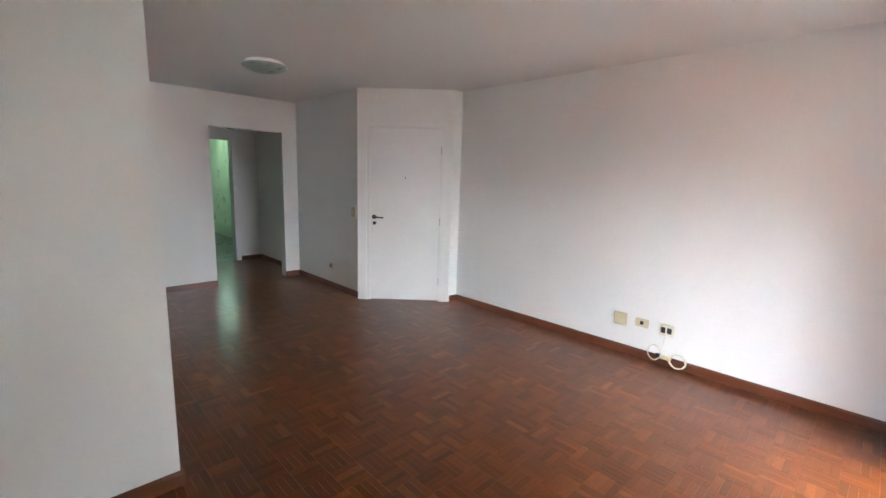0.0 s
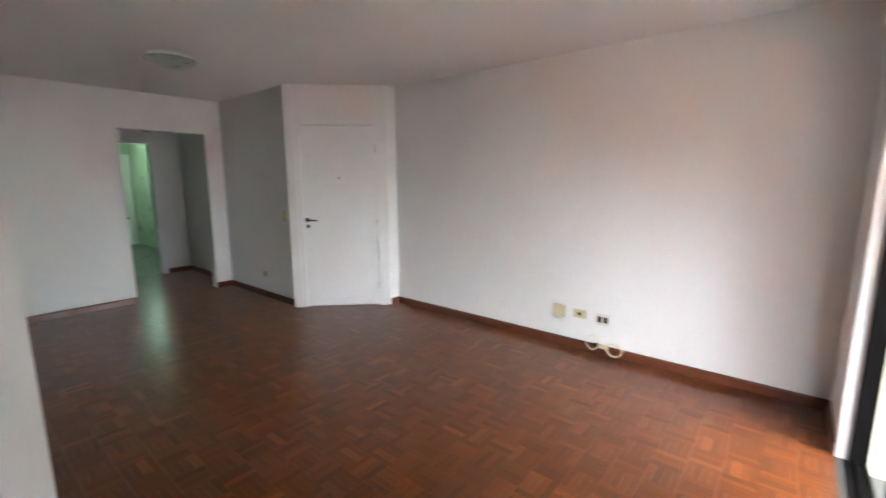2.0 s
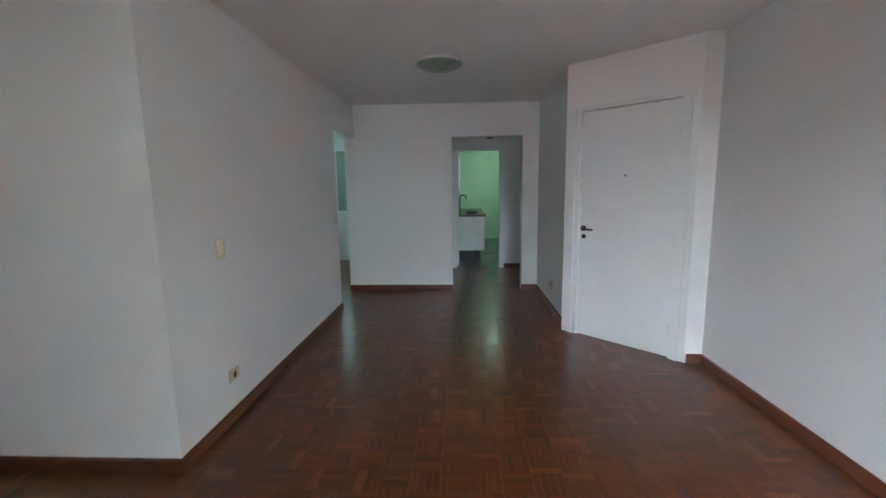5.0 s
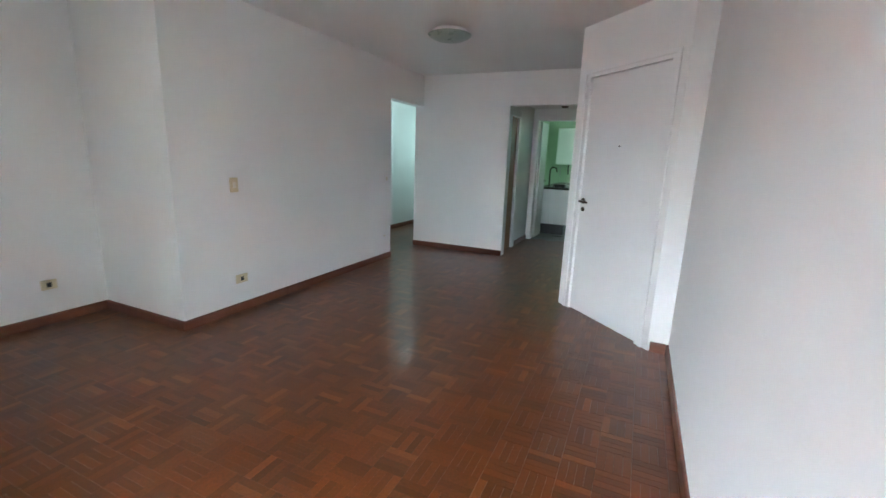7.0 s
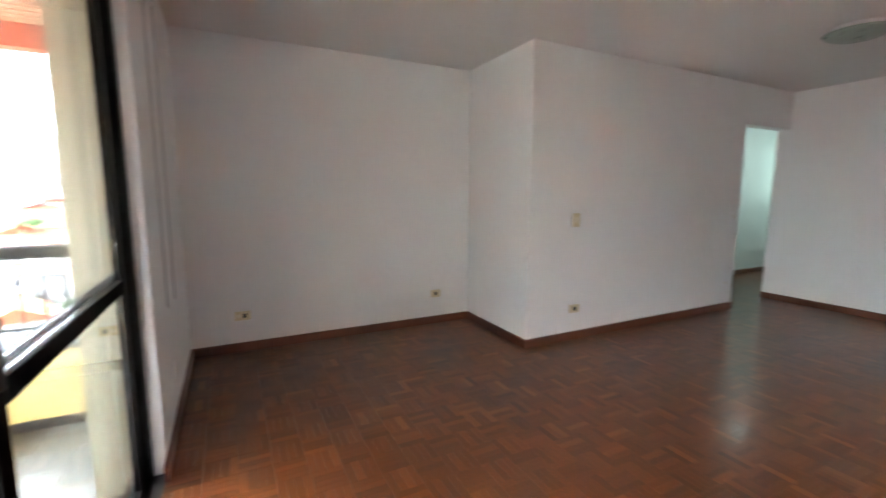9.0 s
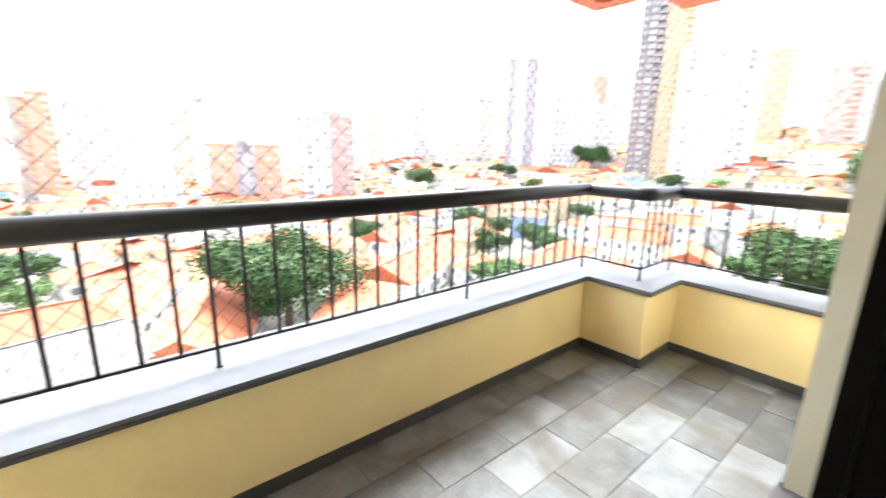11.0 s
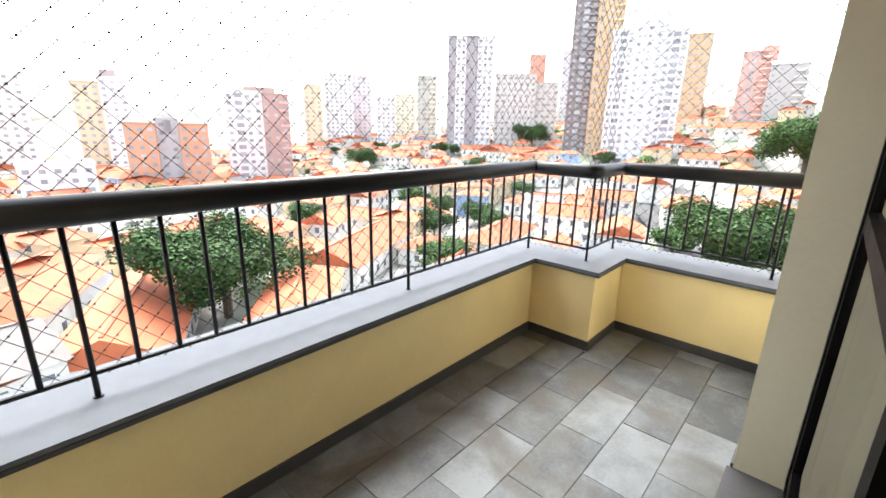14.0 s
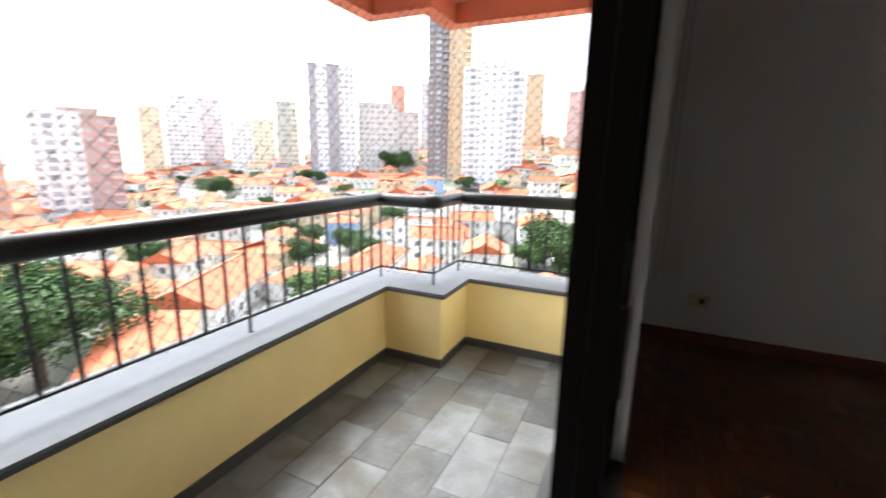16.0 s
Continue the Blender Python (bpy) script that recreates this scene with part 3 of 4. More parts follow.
# ---- balcony ----
BZ = -0.085
BALC = structure("balcony_floor", boxes((-4.1, 0.15, -1.85, -0.1, -0.35, BZ - 0.012)), GROUT, "grey slate paving of the balcony", "floor")
structure("parapet", prism([(-0.15, -1.535), (-3.36, -1.535), (-3.36, -1.12), (-3.785, -1.12), (-3.785, -0.28), (-4.1, -0.28), (-4.1, -1.44), (-3.68, -1.44), (-3.68, -1.85), (-0.15, -1.85)], -0.6, 0.395), YELLOW, "low yellow stucco balcony parapet", "parapet")
structure("balcony_wall_east", boxes((-0.15, 0.0, -1.92, -0.28, -0.6, 0.706), (-0.15, 0.0, -1.92, -0.28, 0.714, 2.6), (-0.145, 0.0, -1.915, -0.285, 0.706, 0.714)), CREAMST, "cream stucco end wall with a horizontal joint", "wall")
structure("parapet_cap", prism([(-0.15, -1.50), (-3.33, -1.50), (-3.33, -1.09), (-3.755, -1.09), (-3.755, -0.28), (-4.12, -0.28), (-4.12, -1.46), (-3.70, -1.46), (-3.70, -1.87), (-0.15, -1.87)], 0.397, 0.424), CAP, "grey stone coping on the parapet", "coping")
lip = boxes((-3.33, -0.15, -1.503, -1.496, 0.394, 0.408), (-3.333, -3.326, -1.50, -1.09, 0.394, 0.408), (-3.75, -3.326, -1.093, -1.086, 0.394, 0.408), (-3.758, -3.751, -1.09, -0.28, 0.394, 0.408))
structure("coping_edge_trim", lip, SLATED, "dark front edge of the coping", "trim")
SKZ = -0.028
sk = boxes((-3.36, -0.15, -1.535, -1.525, BZ, SKZ), (-3.36, -3.35, -1.525, -1.11, BZ, SKZ), (-3.785, -3.36, -1.12, -1.11, BZ, SKZ), (-3.785, -3.775, -1.11, -0.28, BZ, SKZ), (-0.16, -0.15, -1.525, -0.28, BZ, SKZ), (-3.775, OX0, -0.29, -0.28, BZ, SKZ))
structure("balcony_baseboard_trim", sk, SLATED, "dark slate skirting round the balcony", "baseboard")

# railing
rl = thing("balcony_railing", pose(0, 0, 0), "black iron balcony railing with thick round handrail", "railing")
RP = [(-0.155, -1.665), (-3.51, -1.665), (-3.51, -1.25), (-3.93, -1.25), (-3.93, -0.285)]


def rail_run(z, r, n):
    bm = bmesh.new()
    pts = []
    for i, (x, y) in enumerate(RP):
        p = Vector((x, y, z))
        if 0 < i < len(RP) - 1:
            a, b = Vector((*RP[i - 1], z)), Vector((*RP[i + 1], z))
            for k in (0.05, 0.02):
                pts.append(p + (a - p).normalized() * k)
            for k in (0.02, 0.05):
                pts.append(p + (b - p).normalized() * k)
        else:
            pts.append(p)
    tube(bm, pts, r, n)
    return bm


part("handrail", rail_run(0.97, 0.042, 20), IRON, rl, "thick round black handrail", True)
part("bottom_rail", rail_run(0.50, 0.008, 8), IRON, rl)
baluster = bmesh.new()
tube(baluster, [(0, 0, 0.495), (0, 0, 0.95)], 0.0075, 8)
b0 = part("baluster", baluster, IRON, rl, "", True)
post = bmesh.new()
tube(post, [(0, 0, 0.42), (0, 0, 0.95)], 0.0078, 8)
tube(post, [(0, 0, 0.42), (0, 0, 0.426)], 0.014, 12)
p0 = part("post", post, IRON, rl, "", True)
first = {b0: True, p0: True}


def stand(src, x, y):
    ob = src
    if first[src]:
        first[src] = False
    else:
        ob = src.copy()
        scene.collection.objects.link(ob)
    ob.location = (x, y, 0)


for (xa, ya), (xb, yb) in zip(RP, RP[1:]):
    length = math.hypot(xb - xa, yb - ya)
    n = max(2, round(length / 0.112))
    for k in range(1, n):
        f = k / n
        x, y = xa + (xb - xa) * f, ya + (yb - ya) * f
        if length > 2 and abs((x + 1.175) % 1.235 - 0) < 0.057 or length > 2 and abs((x + 1.175) % 1.235 - 1.235) < 0.055:
            stand(p0, x, y)
        else:
            stand(b0, x, y)
for x, y in RP[1:4]:
    stand(p0, x, y)
stand(p0, -3.93, -0.36)


# safety net
def net_panel(name, origin, ax, width, z0, z1, sx=0.078, sz=0.078):
    """A diamond net of knotted cord in an upright plane."""
    bm = bmesh.new()
    ax = Vector(ax)
    o = Vector(origin)
    height = z1 - z0
    slope = sz / sx

    def at(u, z):
        wob = 0.006 * math.sin(u * 9 + z * 5)
        return o + ax * u + Vector((-ax.y, ax.x, 0)) * wob + Vector((0, 0, z0 + z))
    reach = height / slope
    for s in (1, -1):
        k = -reach if s > 0 else 0
        while k < (width if s > 0 else width + reach):
            u0, u1 = (k, k + reach) if s > 0 else (k, k - reach)
            lo, hi = (max(u0, 0), min(u1, width)) if s > 0 else (min(u0, width), max(u1, 0))
            if (hi - lo) * s > 0.02:
                m = max(2, int(abs(hi - lo) / 0.25))
                tube(bm, [at(lo + (hi - lo) * i / m, abs(lo + (hi - lo) * i / m - u0) * slope) for i in range(m + 1)], 0.0013, 3)
            k += sx
    # knots
    rows = int(height / (sz / 2))
    for j in range(rows):
        for i in range(int(width / sx)):
            u = (i + (0.5 if j % 2 else 0)) * sx
            p = at(u, j * sz / 2)
            box(bm, p.x - 0.0028, p.x + 0.0028, p.y - 0.0028, p.y + 0.0028, p.z - 0.0028, p.z + 0.0028)
    return bm


nt = thing("safety_net", pose(0, 0, 0), "black diamond-mesh safety net stretched outside the railing", "net")
part("net_panel", net_panel("n", (-3.63, -1.80, 0), (1, 0, 0), 3.47, 0.424, 2.2), CORD, nt)
part("net_panel", net_panel("n", (-3.63, -1.37, 0), (0, -1, 0), 0.43, 0.424, 2.2), CORD, nt)
part("net_panel", net_panel("n", (-4.05, -1.37, 0), (1, 0, 0), 0.42, 0.424, 2.2), CORD, nt)
part("net_panel", net_panel("n", (-4.05, -0.28, 0), (0, -1, 0), 1.09, 0.424, 2.2), CORD, nt)

# hook plate on the end wall
hk = thing("wall_hook", pose(-0.15, -1.6, 1.25), "small dark metal hook on the cream wall", "hook")
part("plate", boxes((-0.008, 0, -0.02, 0.02, -0.025, 0.04)), BLACKP, hk)
bm = bmesh.new()
tube(bm, [(-0.008, -0.01, 0), (-0.03, -0.03, -0.05), (-0.012, -0.06, -0.055)], 0.003, 6)
part("hook", bm, STEEL, hk)
for y, z in ((-1.73, 1.42), (-1.78, 1.1), (-1.8, 0.75), (-1.79, 0.6)):
    bm = bmesh.new()
    tube(bm, [(-0.15, y, z), (-0.175, y, z), (-0.178, y - 0.012, z)], 0.003, 6)
    tagged(part("net_hook", bm, STEEL), "tiny metal screw hook holding the net", "hook", "net hooks")

# ceiling of the balcony
fc = bmesh.new()
for r in ((-3.82, 0.0, -1.95, -1.83), (-3.82, -3.70, -1.83, -1.5), (-4.2, -3.70, -1.5, -1.38), (-4.2, -4.08, -1.38, -0.28)):
    box(fc, *r, 2.19, 2.75)
structure("balcony_fascia", fc, SALMON, "salmon painted edge beam of the balcony above", "fascia")
slats = bmesh.new()
box(slats, -4.08, 0.0, -1.83, -0.28, 2.345, 2.75)
x = -4.07
while x < -0.05:
    y0 = -1.38 if x < -3.7 else -1.83
    box(slats, x, x + 0.068, y0, -0.28, 2.325, 2.345)
    x += 0.08
structure("balcony_ceiling", slats, SLATW, "stained wooden slat ceiling over the balcony", "ceiling")
bm = bmesh.new()
turned(bm, [(0.055, 0), (0.055, 0.004), (0.04, 0.005)], 24)
dr = tagged(part("floor_drain", bm, STEEL), "round metal drain in the slate floor", "drain")
dr.location = (-0.75, -1.2, BZ + 0.002)

# ---- city ----
GROUNDC = mat("city_ground", (0.22, 0.21, 0.19), 0.9, 0.35, 0.08, 0.0, 0.9, stain=0.7, stain_color=(0.09, 0.14, 0.05))
ASPH = mat("asphalt", (0.06, 0.06, 0.06), 0.85, 0.2, 0.5, 0.05, 10)
ROOF = mat("clay_tile_roof", (0.36, 0.10, 0.042), 0.85, 0.25, 0.7, 0.5, 6, rand=0.7, stain=0.25, stain_color=(0.32, 0.14, 0.08))
ROOFG = mat("grey_fibre_roof", (0.16, 0.14, 0.13), 0.9, 0.2, 0.7, 0.3, 6)
PLASTER = mat("house_plaster", (0.68, 0.67, 0.63), 0.85, 0.15, 0.5, 0.1, 3, rand=0.5, stain=0.2, stain_color=(0.42, 0.4, 0.36))
PLASTER2 = mat("tinted_house_plaster", (0.60, 0.50, 0.34), 0.85, 0.15, 0.5, 0.1, 3, rand=0.5)
PLASTER3 = mat("blue_house_plaster", (0.30, 0.42, 0.62), 0.85, 0.15, 0.5, 0.1, 3, rand=0.5)
PANE = mat("dark_window", (0.15, 0.16, 0.18), 0.25, 0.2, 2, 0.0, 8)
LEAF = mat("foliage", (0.05, 0.095, 0.03), 0.7, 0.45, 0.8, 0.0, 5, rand=0.5, island=0.8)
LEAF.node_tree.nodes["Principled BSDF"].inputs["Specular IOR Level"].default_value = 0.1
LEAF2 = mat("bright_foliage", (0.085, 0.16, 0.035), 0.7, 0.4, 0.8, 0.0, 5, island=0.8)
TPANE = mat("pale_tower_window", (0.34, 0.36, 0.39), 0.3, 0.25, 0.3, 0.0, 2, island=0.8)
BARK = mat("bark", (0.12, 0.085, 0.06), 0.9, 0.3, 3, 0.3, 20)


def ground_z(x, y):
    s = min(max((-x - 60) / 240, 0), 1.6)
    return -25 + 34 * s ** 1.6 + 1.2 * math.sin(x * 0.03) * math.sin(y * 0.037)


gm = bmesh.new()
xs = [-3000, -1200, -700] + [-500 + 14 * k for k in range(56)] + [600, 1200, 3000]
ys = [-3000, -1500, -800] + [-500 + 14 * k for k in range(38)] + [300, 1000, 3000]
grid = [[gm.verts.new((x, y, ground_z(x, y) if y < 15 else min(ground_z(x, y), -12))) for y in ys] for x in xs]
for i in range(len(xs) - 1):
    for j in range(len(ys) - 1):
        gm.faces.new((grid[i][j], grid[i + 1][j], grid[i + 1][j + 1], grid[i][j + 1]))
structure("ground", gm, GROUNDC, "patchy city ground between the houses", "ground")


def road(points, w):
    bm = bmesh.new()
    prev = None
    steps = []
    for (xa, ya), (xb, yb) in zip(points, points[1:]):
        for k in range(20):
            steps.append((xa + (xb - xa) * k / 20, ya + (yb - ya) * k / 20))
    for i, (x, y) in enumerate(steps[:-1]):
        d = Vector((steps[i + 1][0] - x, steps[i + 1][1] - y, 0)).normalized()
        n = Vector((-d.y, d.x, 0)) * w / 2
        z = ground_z(x, y) + 0.7
        cur = [bm.verts.new((x + n.x, y + n.y, z)), bm.verts.new((x - n.x, y - n.y, z))]
        if prev:
            bm.faces.new((prev[0], prev[1], cur[1], cur[0]))
        prev = cur
    tagged(part("road", bm, ASPH), "grey asphalt street between houses", "road", "", "structure")


road([(-30, 30), (-62, -8), (-110, -25), (-180, -70), (-300, -120)], 9)
road([(30, -70), (-20, -74), (-90, -95), (-200, -190)], 8)


def house(w, d, h, rh, hip, wall_m, roof_m, label, floors=1):
    """A house with walls, a pitched roof with eaves, windows and a door."""
    t = thing("house", pose(0, 0, -500), label, "house", "houses of the quarter")
    part("wall", boxes((-w / 2, w / 2, -d / 2, d / 2, -6, h)), wall_m, t)
    bm = bmesh.new()
    e = 0.5
    i = d / 2 if hip else -e
    base = [bm.verts.new((sx * (w / 2 + e), sy * (d / 2 + e), h - 0.1)) for sx, sy in ((-1, -1), (1, -1), (1, 1), (-1, 1))]
    top = [bm.verts.new((sx * (w / 2 - i), 0, h + rh)) for sx in (-1, 1)]
    for f in ((base[0], base[1], top[1], top[0]), (base[2], base[3], top[0], top[1]), (base[1], base[2], top[1]), (base[3], base[0], top[0]), base[::-1]):
        bm.faces.new(f)
    roof = part("roof", bm, roof_m, t)
    bm = boxes((-w / 2 + i - 0.2 if hip else -w / 2, w / 2 - i + 0.2 if hip else w / 2, -0.18, 0.18, h + rh - 0.08, h + rh + 0.1))
    part("ridge", bm, roof_m, roof)
    for fl in range(floors):
        z = 1.0 + 2.9 * fl
        n = max(2, int(w / 3))
        for s in (-1, 1):
            for k in range(n):
                x = (k + 0.5) / n * w - w / 2
                yy = s * d / 2
                part("window", boxes((x - 0.5, x + 0.5, min(yy, yy + s * 0.06), max(yy, yy + s * 0.06), z, z + 1.2)), PANE, t)
        for s in (-1, 1):
            xx = s * w / 2
            part("window", boxes((min(xx, xx + s * 0.06), max(xx, xx + s * 0.06), -0.5, 0.5, z, z + 1.2)), PANE, t)
    return t


random.seed(7)
kinds = [house(9, 8, 3.4, 1.9, True, PLASTER, ROOF, "white plastered house with an orange tiled roof"),
         house(12, 8, 6.0, 2.0, False, PLASTER, ROOF, "two-storey white house with an orange gable roof", 2),
         house(8, 11, 5.8, 1.7, True, PLASTER2, ROOF, "two-storey cream house with an orange hip roof", 2),
         house(14, 9, 3.6, 2.1, False, PLASTER, ROOF, "long low house with an orange tiled roof"),
         house(10, 9, 6.2, 0.9, False, PLASTER, ROOFG, "white house with a flat grey roof", 2),
         house(8, 8, 6.0, 1.6, True, PLASTER3, ROOF, "blue plastered house with an orange roof", 2),
         house(26, 11, 4.2, 2.6, False, PLASTER, ROOF, "long row of houses under one orange tiled roof"),
         house(20, 9, 4.6, 2.2, True, PLASTER, ROOF, "wide white house with a broad orange hip roof")]
placed = []
trees_at = [(160, 62, 11.0), (200, 58, 6.5), (203, 50, 5.5), (189, 92, 6.0), (185, 105, 5.5), (95.5, 84, 12.5), (91, 88, 9.0), (103, 96, 5.5), (92.5, 190, 16), (142.8, 235, 9), (121, 255, 11), (136, 140, 5), (127, 115, 5), (150, 125, 5.0), (172, 130, 6), (157, 75, 6)]


def polar(az, d):
    return -math.sin(radians(az)) * d, math.cos(radians(az)) * d


for az, d, r in trees_at:
    placed.append((*polar(az, d), r * 0.8))
# the near houses, set by hand: kind, azimuth, distance, turn
near = [(1, 186, 64, 8), (6, 169, 60, 66), (7, 177, 74, 60), (0, 196, 78, 20), (0, 150, 84, 40), (6, 143, 80, 28), (1, 147, 100, 30), (2, 138, 100, 25), (5, 128, 128, 25), (0, 134, 82, 20),
        (7, 124, 88, 15), (3, 117, 80, 20), (1, 109, 92, 20), (0, 180, 96, 10), (2, 176, 84, 60), (4, 193, 100, 0), (1, 205, 90, 30), (0, 112, 62, 15), (3, 130, 66, 20), (7, 151, 55, 52)]
for kind, az, d, turn in near:
    x, y = polar(az, d)
    placed.append((x, y, 11 if kind > 5 else 7))
    ob = copy_thing(kinds[kind], pose(x, y, ground_z(x, y), 0, 0, turn))
tries = 0
while len(placed) < 400 and tries < 9000:
    tries += 1
    az, d = random.uniform(84, 212), random.uniform(48, 340)
    x, y = polar(az, d)
    if min((math.hypot(x - a, y - b) - c for a, b, c in placed), default=9) < 5.0:
        continue
    placed.append((x, y, 4.6))
    copy_thing(random.choice(kinds[:4] * 3 + kinds[4:]), pose(x, y, ground_z(x, y), 0, 0, random.choice((20, 25, 110, 115)) + random.uniform(-6, 6)))
# the grey-roofed white hall
wx, wy = polar(185.5, 52)
big = house(15, 12, 6.2, 2.2, False, PLASTER, ROOFG, "large white house with a weathered grey gable roof", 2)
big.matrix_world = pose(wx, wy, ground_z(wx, wy), 0, 0, 12)
home = [(-95, -260), (-120, -270), (-150, -280), (-60, -300), (-30, -290), (10, -280), (-180, -230), (-20, -250)]
for k, (x, y) in zip(kinds, home):
    k.matrix_world = pose(x, y, ground_z(x, y), 0, 0, 20)


def crown_mesh(r, leaves, seed, size=1.0):
    """Many small leaf clumps on uneven lobes."""
    rnd = random.Random(seed)
    bm = bmesh.new()
    lobes = [(Vector((rnd.uniform(-0.6, 0.6) * r, rnd.uniform(-0.6, 0.6) * r, rnd.uniform(-0.25, 0.45) * r)), rnd.uniform(0.18, 0.42) * r) for _ in range(24)]
    for _ in range(leaves):
        c, lr = rnd.choice(lobes)
        d = Vector((rnd.gauss(0, 1), rnd.gauss(0, 1), rnd.gauss(0.25, 1))).normalized()
        p = c + d * lr * rnd.uniform(0.45, 1.08)
        n = (d + Vector((rnd.gauss(0, 0.5), rnd.gauss(0, 0.5), rnd.gauss(0.3, 0.5)))).normalized()
        u = n.orthogonal().normalized()
        w = n.cross(u)
        s = r * size * rnd.uniform(0.022, 0.05)
        v = [bm.verts.new(p + s * (math.cos(a) * u + math.sin(a) * w * rnd.uniform(0.6, 1.1)) + n * s * 0.2 * math.cos(2 * a)) for a in (0, 1.25, 2.5, 3.77, 5.0)]
        bm.faces.new(v)
    return bm


def tree(seed, r, leaf_m, label, leaves=4500, size=1.1):
    t = thing("tree", pose(0, 0, -500), label, "tree", "trees of the quarter")
    bm = bmesh.new()
    tube(bm, [(0, 0, -1), (0.02 * r, 0, 0.35 * r), (0.0, 0.04 * r, 0.6 * r)], 0.055 * r, 8)
    rnd = random.Random(seed)
    for k in range(6):
        a = k * 1.05 + rnd.uniform(-0.3, 0.3)
        tube(bm, [(0, 0.03 * r, 0.4 * r), (0.28 * r * math.cos(a), 0.28 * r * math.sin(a), 0.75 * r), (0.5 * r * math.cos(a), 0.5 * r * math.sin(a), 0.9 * r)], 0.022 * r, 6)
    part("trunk", bm, BARK, t)
    bm = crown_mesh(r, leaves, seed, size)
    bm.transform(Matrix.Translation((0, 0, 0.72 * r)) @ Matrix.Diagonal((1.15, 1.15, 0.9, 1)))
    part("crown", bm, leaf_m, t)
    return t


tk = [tree(1, 1.0, LEAF, "dense dark green city tree"), tree(2, 1.0, LEAF, "broad green city tree"), tree(3, 1.0, LEAF2, "bright green leafy tree")]
fine = [tree(1, 1.0, LEAF, "large dense green tree among the houses", 22000, 0.55), tree(5, 1.0, LEAF2, "large bright green tree below the balcony", 22000, 0.55)]


def plant(src, x, y, r):
    m = pose(x, y, ground_z(x, y), 0, 0, random.uniform(0, 360))
    ob = copy_thing(src, m)
    ob.scale = (r, r, r * random.uniform(0.85, 1.05))


for i, (az, d, r) in enumerate(trees_at):
    plant((fine if r >= 8 or d < 75 else tk[1:])[1 if az >= 199 else 0], *polar(az, d), r)
for _ in range(75):
    az, d = random.uniform(84, 212), random.uniform(60, 330)
    plant(random.choice(tk), *polar(az, d), random.uniform(2.2, 5.5))
for k, (az, d) in zip(tk + fine, ((128, 190), (155, 210), (180, 190), (112, 200), (166, 170))):
    x, y = polar(az, d)
    k.matrix_world = pose(x, y, ground_z(x, y))
    k.scale = (5, 5, 5)

# palm on the hillside
pm = thing("palm_tree", pose(*polar(107.3, 170), ground_z(*polar(107.3, 170))), "tall palm tree on the hillside", "palm")
bm = bmesh.new()
tube(bm, [(0, 0, -1), (0.2, 0, 5), (0.1, 0, 10)], 0.25, 8)
part("trunk", bm, BARK, pm)
bm = bmesh.new()
for k in range(16):
    a = k * math.tau / 16 * 1.01
    prev = None
    for i in range(7):
        f = i / 6
        c = Vector((math.cos(a) * 3.6 * f, math.sin(a) * 3.6 * f, 10 + 1.4 * math.sin(f * 2.6 + (k % 3) * 0.25) - 1.8 * f * f))
        s = Vector((-math.sin(a), math.cos(a), 0)) * (0.5 * math.sin(0.35 + f * 2.6) + 0.03)
        cur = (bm.verts.new(c + s), bm.verts.new(c - s))
        if prev:
            bm.faces.new((prev[0], prev[1], cur[1], cur[0]))
        prev = cur
part("crown", bm, LEAF, pm)


# Distance haze is mixed into the tower base colours, lifting the darker ones.
def hazed_facade_mat(name, color):
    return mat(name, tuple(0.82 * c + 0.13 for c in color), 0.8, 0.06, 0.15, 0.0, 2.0)


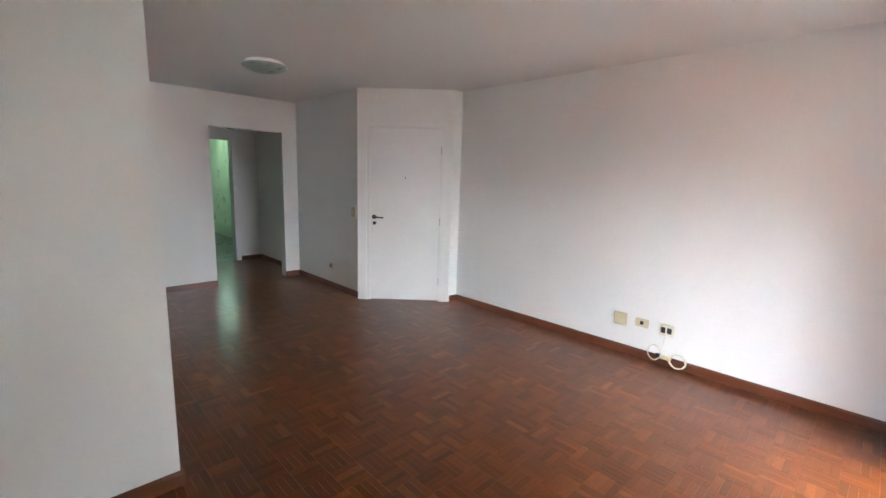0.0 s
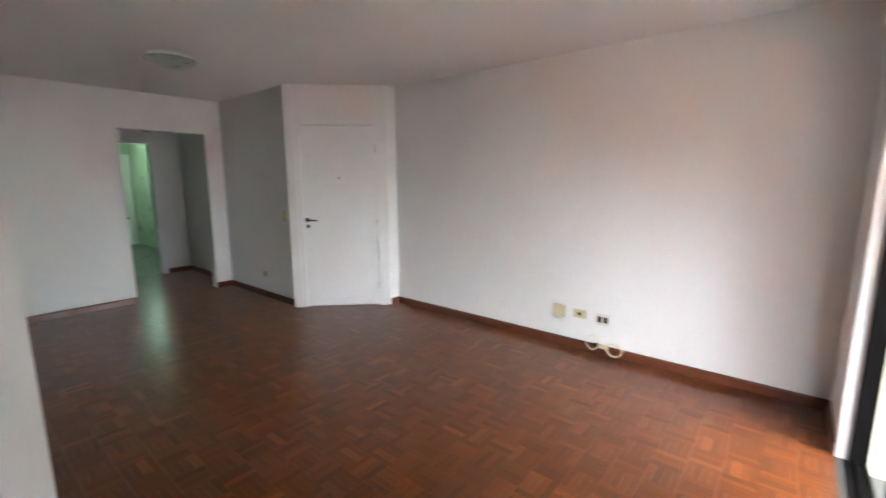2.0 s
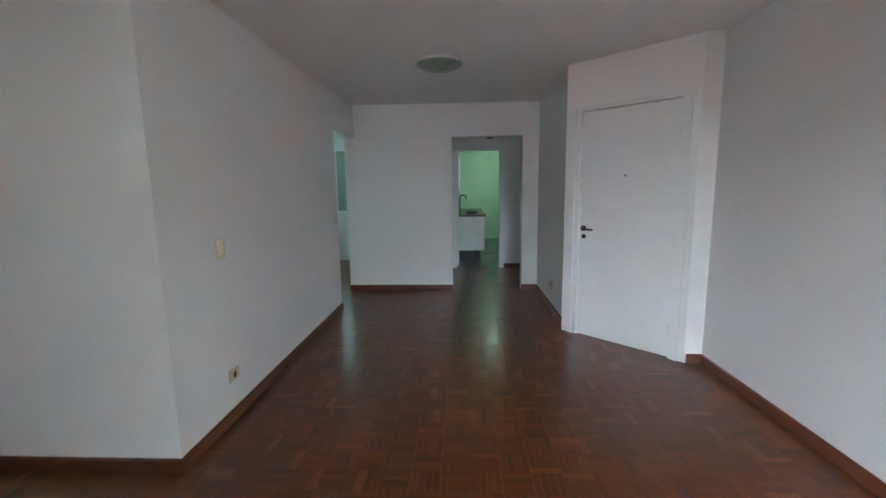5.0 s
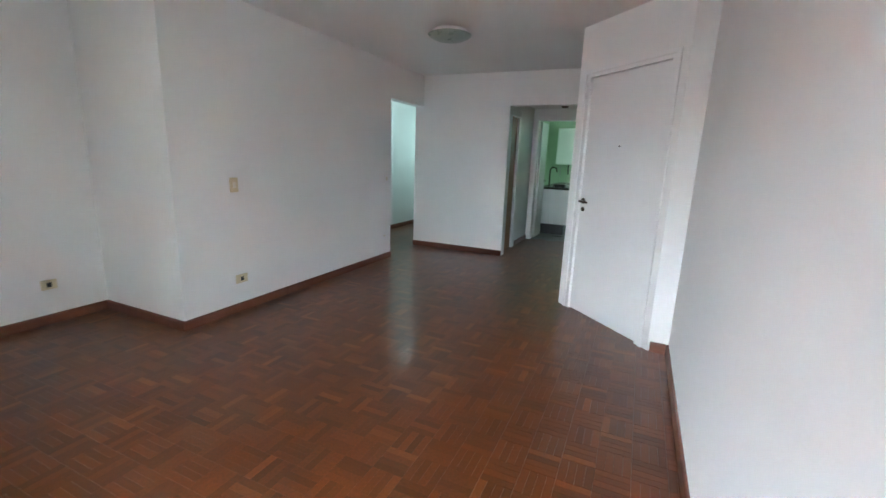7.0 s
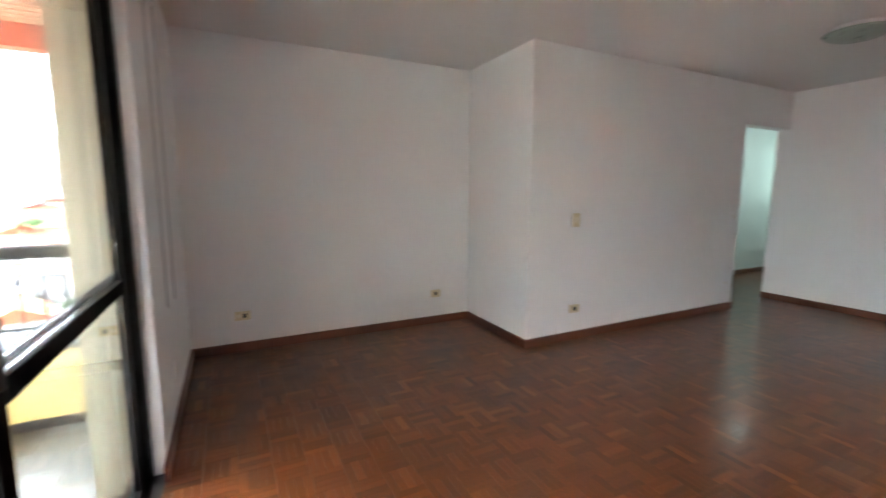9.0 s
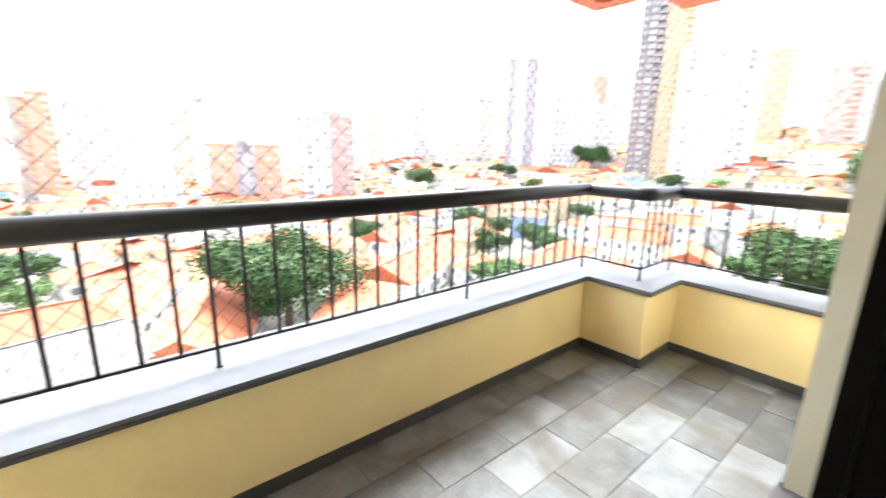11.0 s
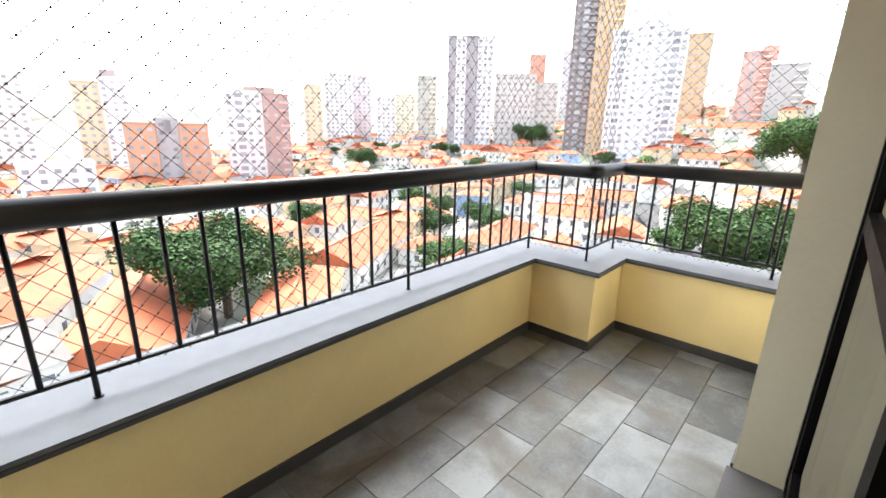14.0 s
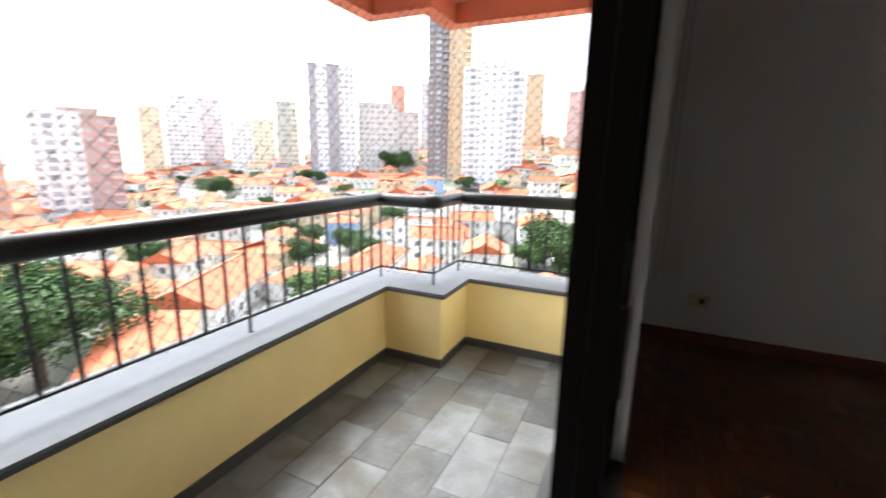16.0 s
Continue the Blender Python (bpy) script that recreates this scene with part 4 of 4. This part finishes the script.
def tower(az0, az1, top, d, wings, floors, label, penthouse=None, balc=False):
    """A tower block between two azimuths. wings: (share of the width, colour, set back, relative height)."""
    az = (az0 + az1) / 2
    x, y = polar(az, d)
    w = 2 * d * math.tan(radians(abs(az1 - az0) / 2))
    z0 = ground_z(x, y) - 3
    h = 1.2 + top * d - z0
    t = thing("tower_block", pose(x, y, z0, 0, 0, az - 180), label, "building", "towers on the skyline")
    # local x runs to the left as seen from the flat, local -y points away; wings are named right to left
    u = w / 2
    for n, (share, color, back, rel) in enumerate(reversed(wings)):
        ww = w * share
        hh = h * rel
        wall = part("wall", boxes((u - ww, u, -14 - back, -back, 0, hh)), hazed_facade_mat("hazed_tower_paint", color), t)
        cols = max(2, round(ww / 3.4))
        fl = max(4, round(hh / 3.0))
        bm = bmesh.new()
        for i in range(fl):
            for j in range(cols):
                cx = u - ww + (j + 0.5) / cols * ww
                z = (i + 0.3) * hh / fl
                if balc and n % 2 == 0 and j == cols // 2:
                    box(bm, cx - 1.4, cx + 1.4, -back, -back + 0.06, z, z + hh / fl * 0.6)
                else:
                    box(bm, cx - 0.75, cx + 0.75, -back, -back + 0.05, z, z + 1.25)
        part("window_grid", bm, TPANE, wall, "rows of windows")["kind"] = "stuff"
        if balc:
            bm = bmesh.new()
            for i in range(fl):
                z = i * hh / fl
                box(bm, u - ww, u - ww + ww * 0.35, -back, -back + 1.0, z, z + 0.95)
            part("balcony_stack", bm, hazed_facade_mat("hazed_balcony_paint", tuple(min(0.8, c * 1.2 + 0.1) for c in color)), wall, "stacked pale balconies")["kind"] = "stuff"
        part("roof", boxes((u - ww - 0.2, u + 0.2, -14.2 - back, 0.2 - back, hh, hh + 0.9)), hazed_facade_mat("hazed_roof_edge", tuple(c * 0.8 for c in color)), t)
        u -= ww
    if penthouse:
        px, pw, ph, pc = penthouse
        part("rooftop_box", boxes((px * w - pw * w / 2, px * w + pw * w / 2, -10, -3, h * 0.9, h + ph)), hazed_facade_mat("hazed_rooftop_paint", pc), t)
    return t


CRM, WHT, GRY, BRK, OLV = (0.62, 0.50, 0.30), (0.74, 0.74, 0.74), (0.42, 0.43, 0.46), (0.50, 0.22, 0.09), (0.42, 0.42, 0.32)
PNK, PUR, LGR, DRK, GLD, BLU = (0.62, 0.52, 0.53), (0.25, 0.23, 0.25), (0.58, 0.56, 0.52), (0.10, 0.075, 0.07), (0.50, 0.33, 0.14), (0.70, 0.74, 0.80)
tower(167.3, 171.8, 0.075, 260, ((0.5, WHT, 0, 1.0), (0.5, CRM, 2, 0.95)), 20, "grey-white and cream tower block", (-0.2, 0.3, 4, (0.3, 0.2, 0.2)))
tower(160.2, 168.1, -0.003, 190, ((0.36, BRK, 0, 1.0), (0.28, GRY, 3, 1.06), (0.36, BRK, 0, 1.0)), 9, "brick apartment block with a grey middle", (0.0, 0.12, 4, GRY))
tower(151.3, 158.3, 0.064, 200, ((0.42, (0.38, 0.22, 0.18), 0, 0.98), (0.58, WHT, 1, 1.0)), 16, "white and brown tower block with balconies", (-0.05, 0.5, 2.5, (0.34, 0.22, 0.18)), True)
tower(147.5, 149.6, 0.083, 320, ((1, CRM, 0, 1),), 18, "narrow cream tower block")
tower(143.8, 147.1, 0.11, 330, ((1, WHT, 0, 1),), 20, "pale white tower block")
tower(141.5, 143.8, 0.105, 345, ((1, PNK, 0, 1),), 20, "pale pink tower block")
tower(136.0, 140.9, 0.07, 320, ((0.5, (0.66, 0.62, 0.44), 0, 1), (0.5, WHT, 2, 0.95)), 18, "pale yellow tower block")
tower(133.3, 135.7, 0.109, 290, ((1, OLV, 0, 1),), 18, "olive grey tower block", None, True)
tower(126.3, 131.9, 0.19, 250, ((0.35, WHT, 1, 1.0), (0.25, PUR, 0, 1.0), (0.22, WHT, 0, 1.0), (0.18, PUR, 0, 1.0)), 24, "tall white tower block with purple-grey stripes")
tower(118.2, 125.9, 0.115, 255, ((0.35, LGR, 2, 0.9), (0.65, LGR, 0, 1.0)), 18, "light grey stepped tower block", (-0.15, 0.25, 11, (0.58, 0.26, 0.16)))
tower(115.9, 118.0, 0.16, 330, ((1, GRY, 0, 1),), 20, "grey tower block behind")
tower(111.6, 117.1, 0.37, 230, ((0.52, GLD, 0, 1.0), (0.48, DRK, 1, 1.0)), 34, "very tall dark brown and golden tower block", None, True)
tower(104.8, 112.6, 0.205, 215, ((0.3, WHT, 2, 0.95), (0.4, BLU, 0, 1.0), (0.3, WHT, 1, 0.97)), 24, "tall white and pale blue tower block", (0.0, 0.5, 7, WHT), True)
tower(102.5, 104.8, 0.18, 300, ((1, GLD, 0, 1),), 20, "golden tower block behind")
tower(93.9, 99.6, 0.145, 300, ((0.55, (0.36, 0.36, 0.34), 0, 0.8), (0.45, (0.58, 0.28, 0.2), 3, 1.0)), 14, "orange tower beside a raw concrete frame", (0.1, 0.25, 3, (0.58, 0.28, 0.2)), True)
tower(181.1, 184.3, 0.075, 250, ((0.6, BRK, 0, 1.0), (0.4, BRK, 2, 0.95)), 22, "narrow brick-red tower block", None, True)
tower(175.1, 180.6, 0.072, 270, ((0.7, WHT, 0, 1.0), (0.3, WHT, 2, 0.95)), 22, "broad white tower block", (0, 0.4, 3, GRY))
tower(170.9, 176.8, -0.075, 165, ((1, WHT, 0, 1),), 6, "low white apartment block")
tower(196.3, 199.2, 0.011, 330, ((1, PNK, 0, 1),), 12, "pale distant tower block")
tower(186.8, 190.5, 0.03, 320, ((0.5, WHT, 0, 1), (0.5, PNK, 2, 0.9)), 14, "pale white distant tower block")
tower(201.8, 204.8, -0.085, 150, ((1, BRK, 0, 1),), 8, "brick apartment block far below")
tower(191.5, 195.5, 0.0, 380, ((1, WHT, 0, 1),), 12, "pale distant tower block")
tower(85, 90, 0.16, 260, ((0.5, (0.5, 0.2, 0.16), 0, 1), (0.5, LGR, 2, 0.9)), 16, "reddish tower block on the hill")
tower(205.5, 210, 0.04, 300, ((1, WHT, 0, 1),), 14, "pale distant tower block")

# ---- pieces of the floors ----
BS, SW = 0.153, 0.03825


def inside(x, y):
    if y < 0:
        return False
    if y < 2.563:
        return -4.397 < x < 0
    if y < 4.0:
        return -3.393 < x < 0
    if y < 4.74:
        return -3.393 < x < 0 and x + (y - 3.98) < -0.14 + 0.03
    if y < 5.55:
        return -3.393 < x < -0.9
    if y < 6.47:
        return -4.6 < x < -0.9
    if y < 6.62:
        return -4.6 < x < -3.53 or -2.07 < x < -1.115
    if y < 8.1:
        return -4.6 < x < -3.53 or -2.12 < x < -0.85
    return False


strip_x = bpy.data.meshes.new("parquet_strip")
bm = bmesh.new()
box(bm, -BS / 2 + 0.0006, BS / 2 - 0.0006, -SW / 2 + 0.0005, SW / 2 - 0.0005, -0.012, 0)
bm.to_mesh(strip_x)
bm.free()
strip_x.materials.append(PARQUET_P)
verts, faces = [], []
count = 0
ni, nj = 31, 54
for i in range(ni):
    for j in range(nj):
        cx, cy = -4.65 + (i + 0.5) * BS, (j + 0.5) * BS
        along = (i + j) % 2
        for k in (-1.5, -0.5, 0.5, 1.5):
            px, py = (cx, cy + k * SW) if along else (cx + k * SW, cy)
            if not any(inside(px + u, py + v) for u, v in ((0, 0), (-0.07, 0), (0.07, 0), (0, 0.07), (0, -0.07))) or py < 0:
                continue
            dz = random.uniform(-0.0002, 0.0)
            if -3.3 < px < -0.9 and 1.9 < py < 3.0 and count < 300:
                ob = new("strip", strip_x)
                ob.parent = FLOOR
                ob.location, ob.rotation_euler = (px, py, dz), (0, 0, 0 if along else math.pi / 2)
                count += 1
                continue
            hx, hy = (BS / 2 - 0.0006, SW / 2 - 0.0005) if along else (SW / 2 - 0.0005, BS / 2 - 0.0006)
            n = len(verts)
            verts += [(px + sx * hx, py + sy * hy, z) for z in (-0.012, dz) for sx, sy in ((-1, -1), (1, -1), (1, 1), (-1, 1))]
            faces += [(n + 4, n + 5, n + 6, n + 7), (n, n + 1, n + 5, n + 4), (n + 1, n + 2, n + 6, n + 5), (n + 2, n + 3, n + 7, n + 6), (n + 3, n, n + 4, n + 7)]
me = bpy.data.meshes.new("parquet_strips")
me.from_pydata(verts, [], faces)
me.materials.append(PARQUET)
rest = new("parquet_strips", me)
rest.parent = FLOOR
tagged(rest, "reddish parquet strips", "", "", "stuff")

# slate tiles of the balcony
TL, TW = 0.415, 0.209
row = 0
y = -0.29
while y > -1.5:
    y0 = max(y - TW, -1.53)
    x = -4.08 if row % 2 else -4.2875
    while x < -0.16:
        x0, x1 = max(x, -3.78 if y0 > -1.2 else -3.355), min(x + TL, -0.16)
        yy0 = y0
        if x0 < -3.36 and y0 < -1.115:
            yy0 = -1.115
        if x1 - x0 > 0.03 and y - yy0 > 0.02:
            bm = bmesh.new()
            g = 0.0016
            box(bm, x0 + g, x1 - g, yy0 + g, y - g, BZ - 0.012, BZ + random.uniform(-0.001, 0.0012))
            part("slate_tile", bm, SLATE, BALC)
        x += TL
    y -= TW
    row += 1
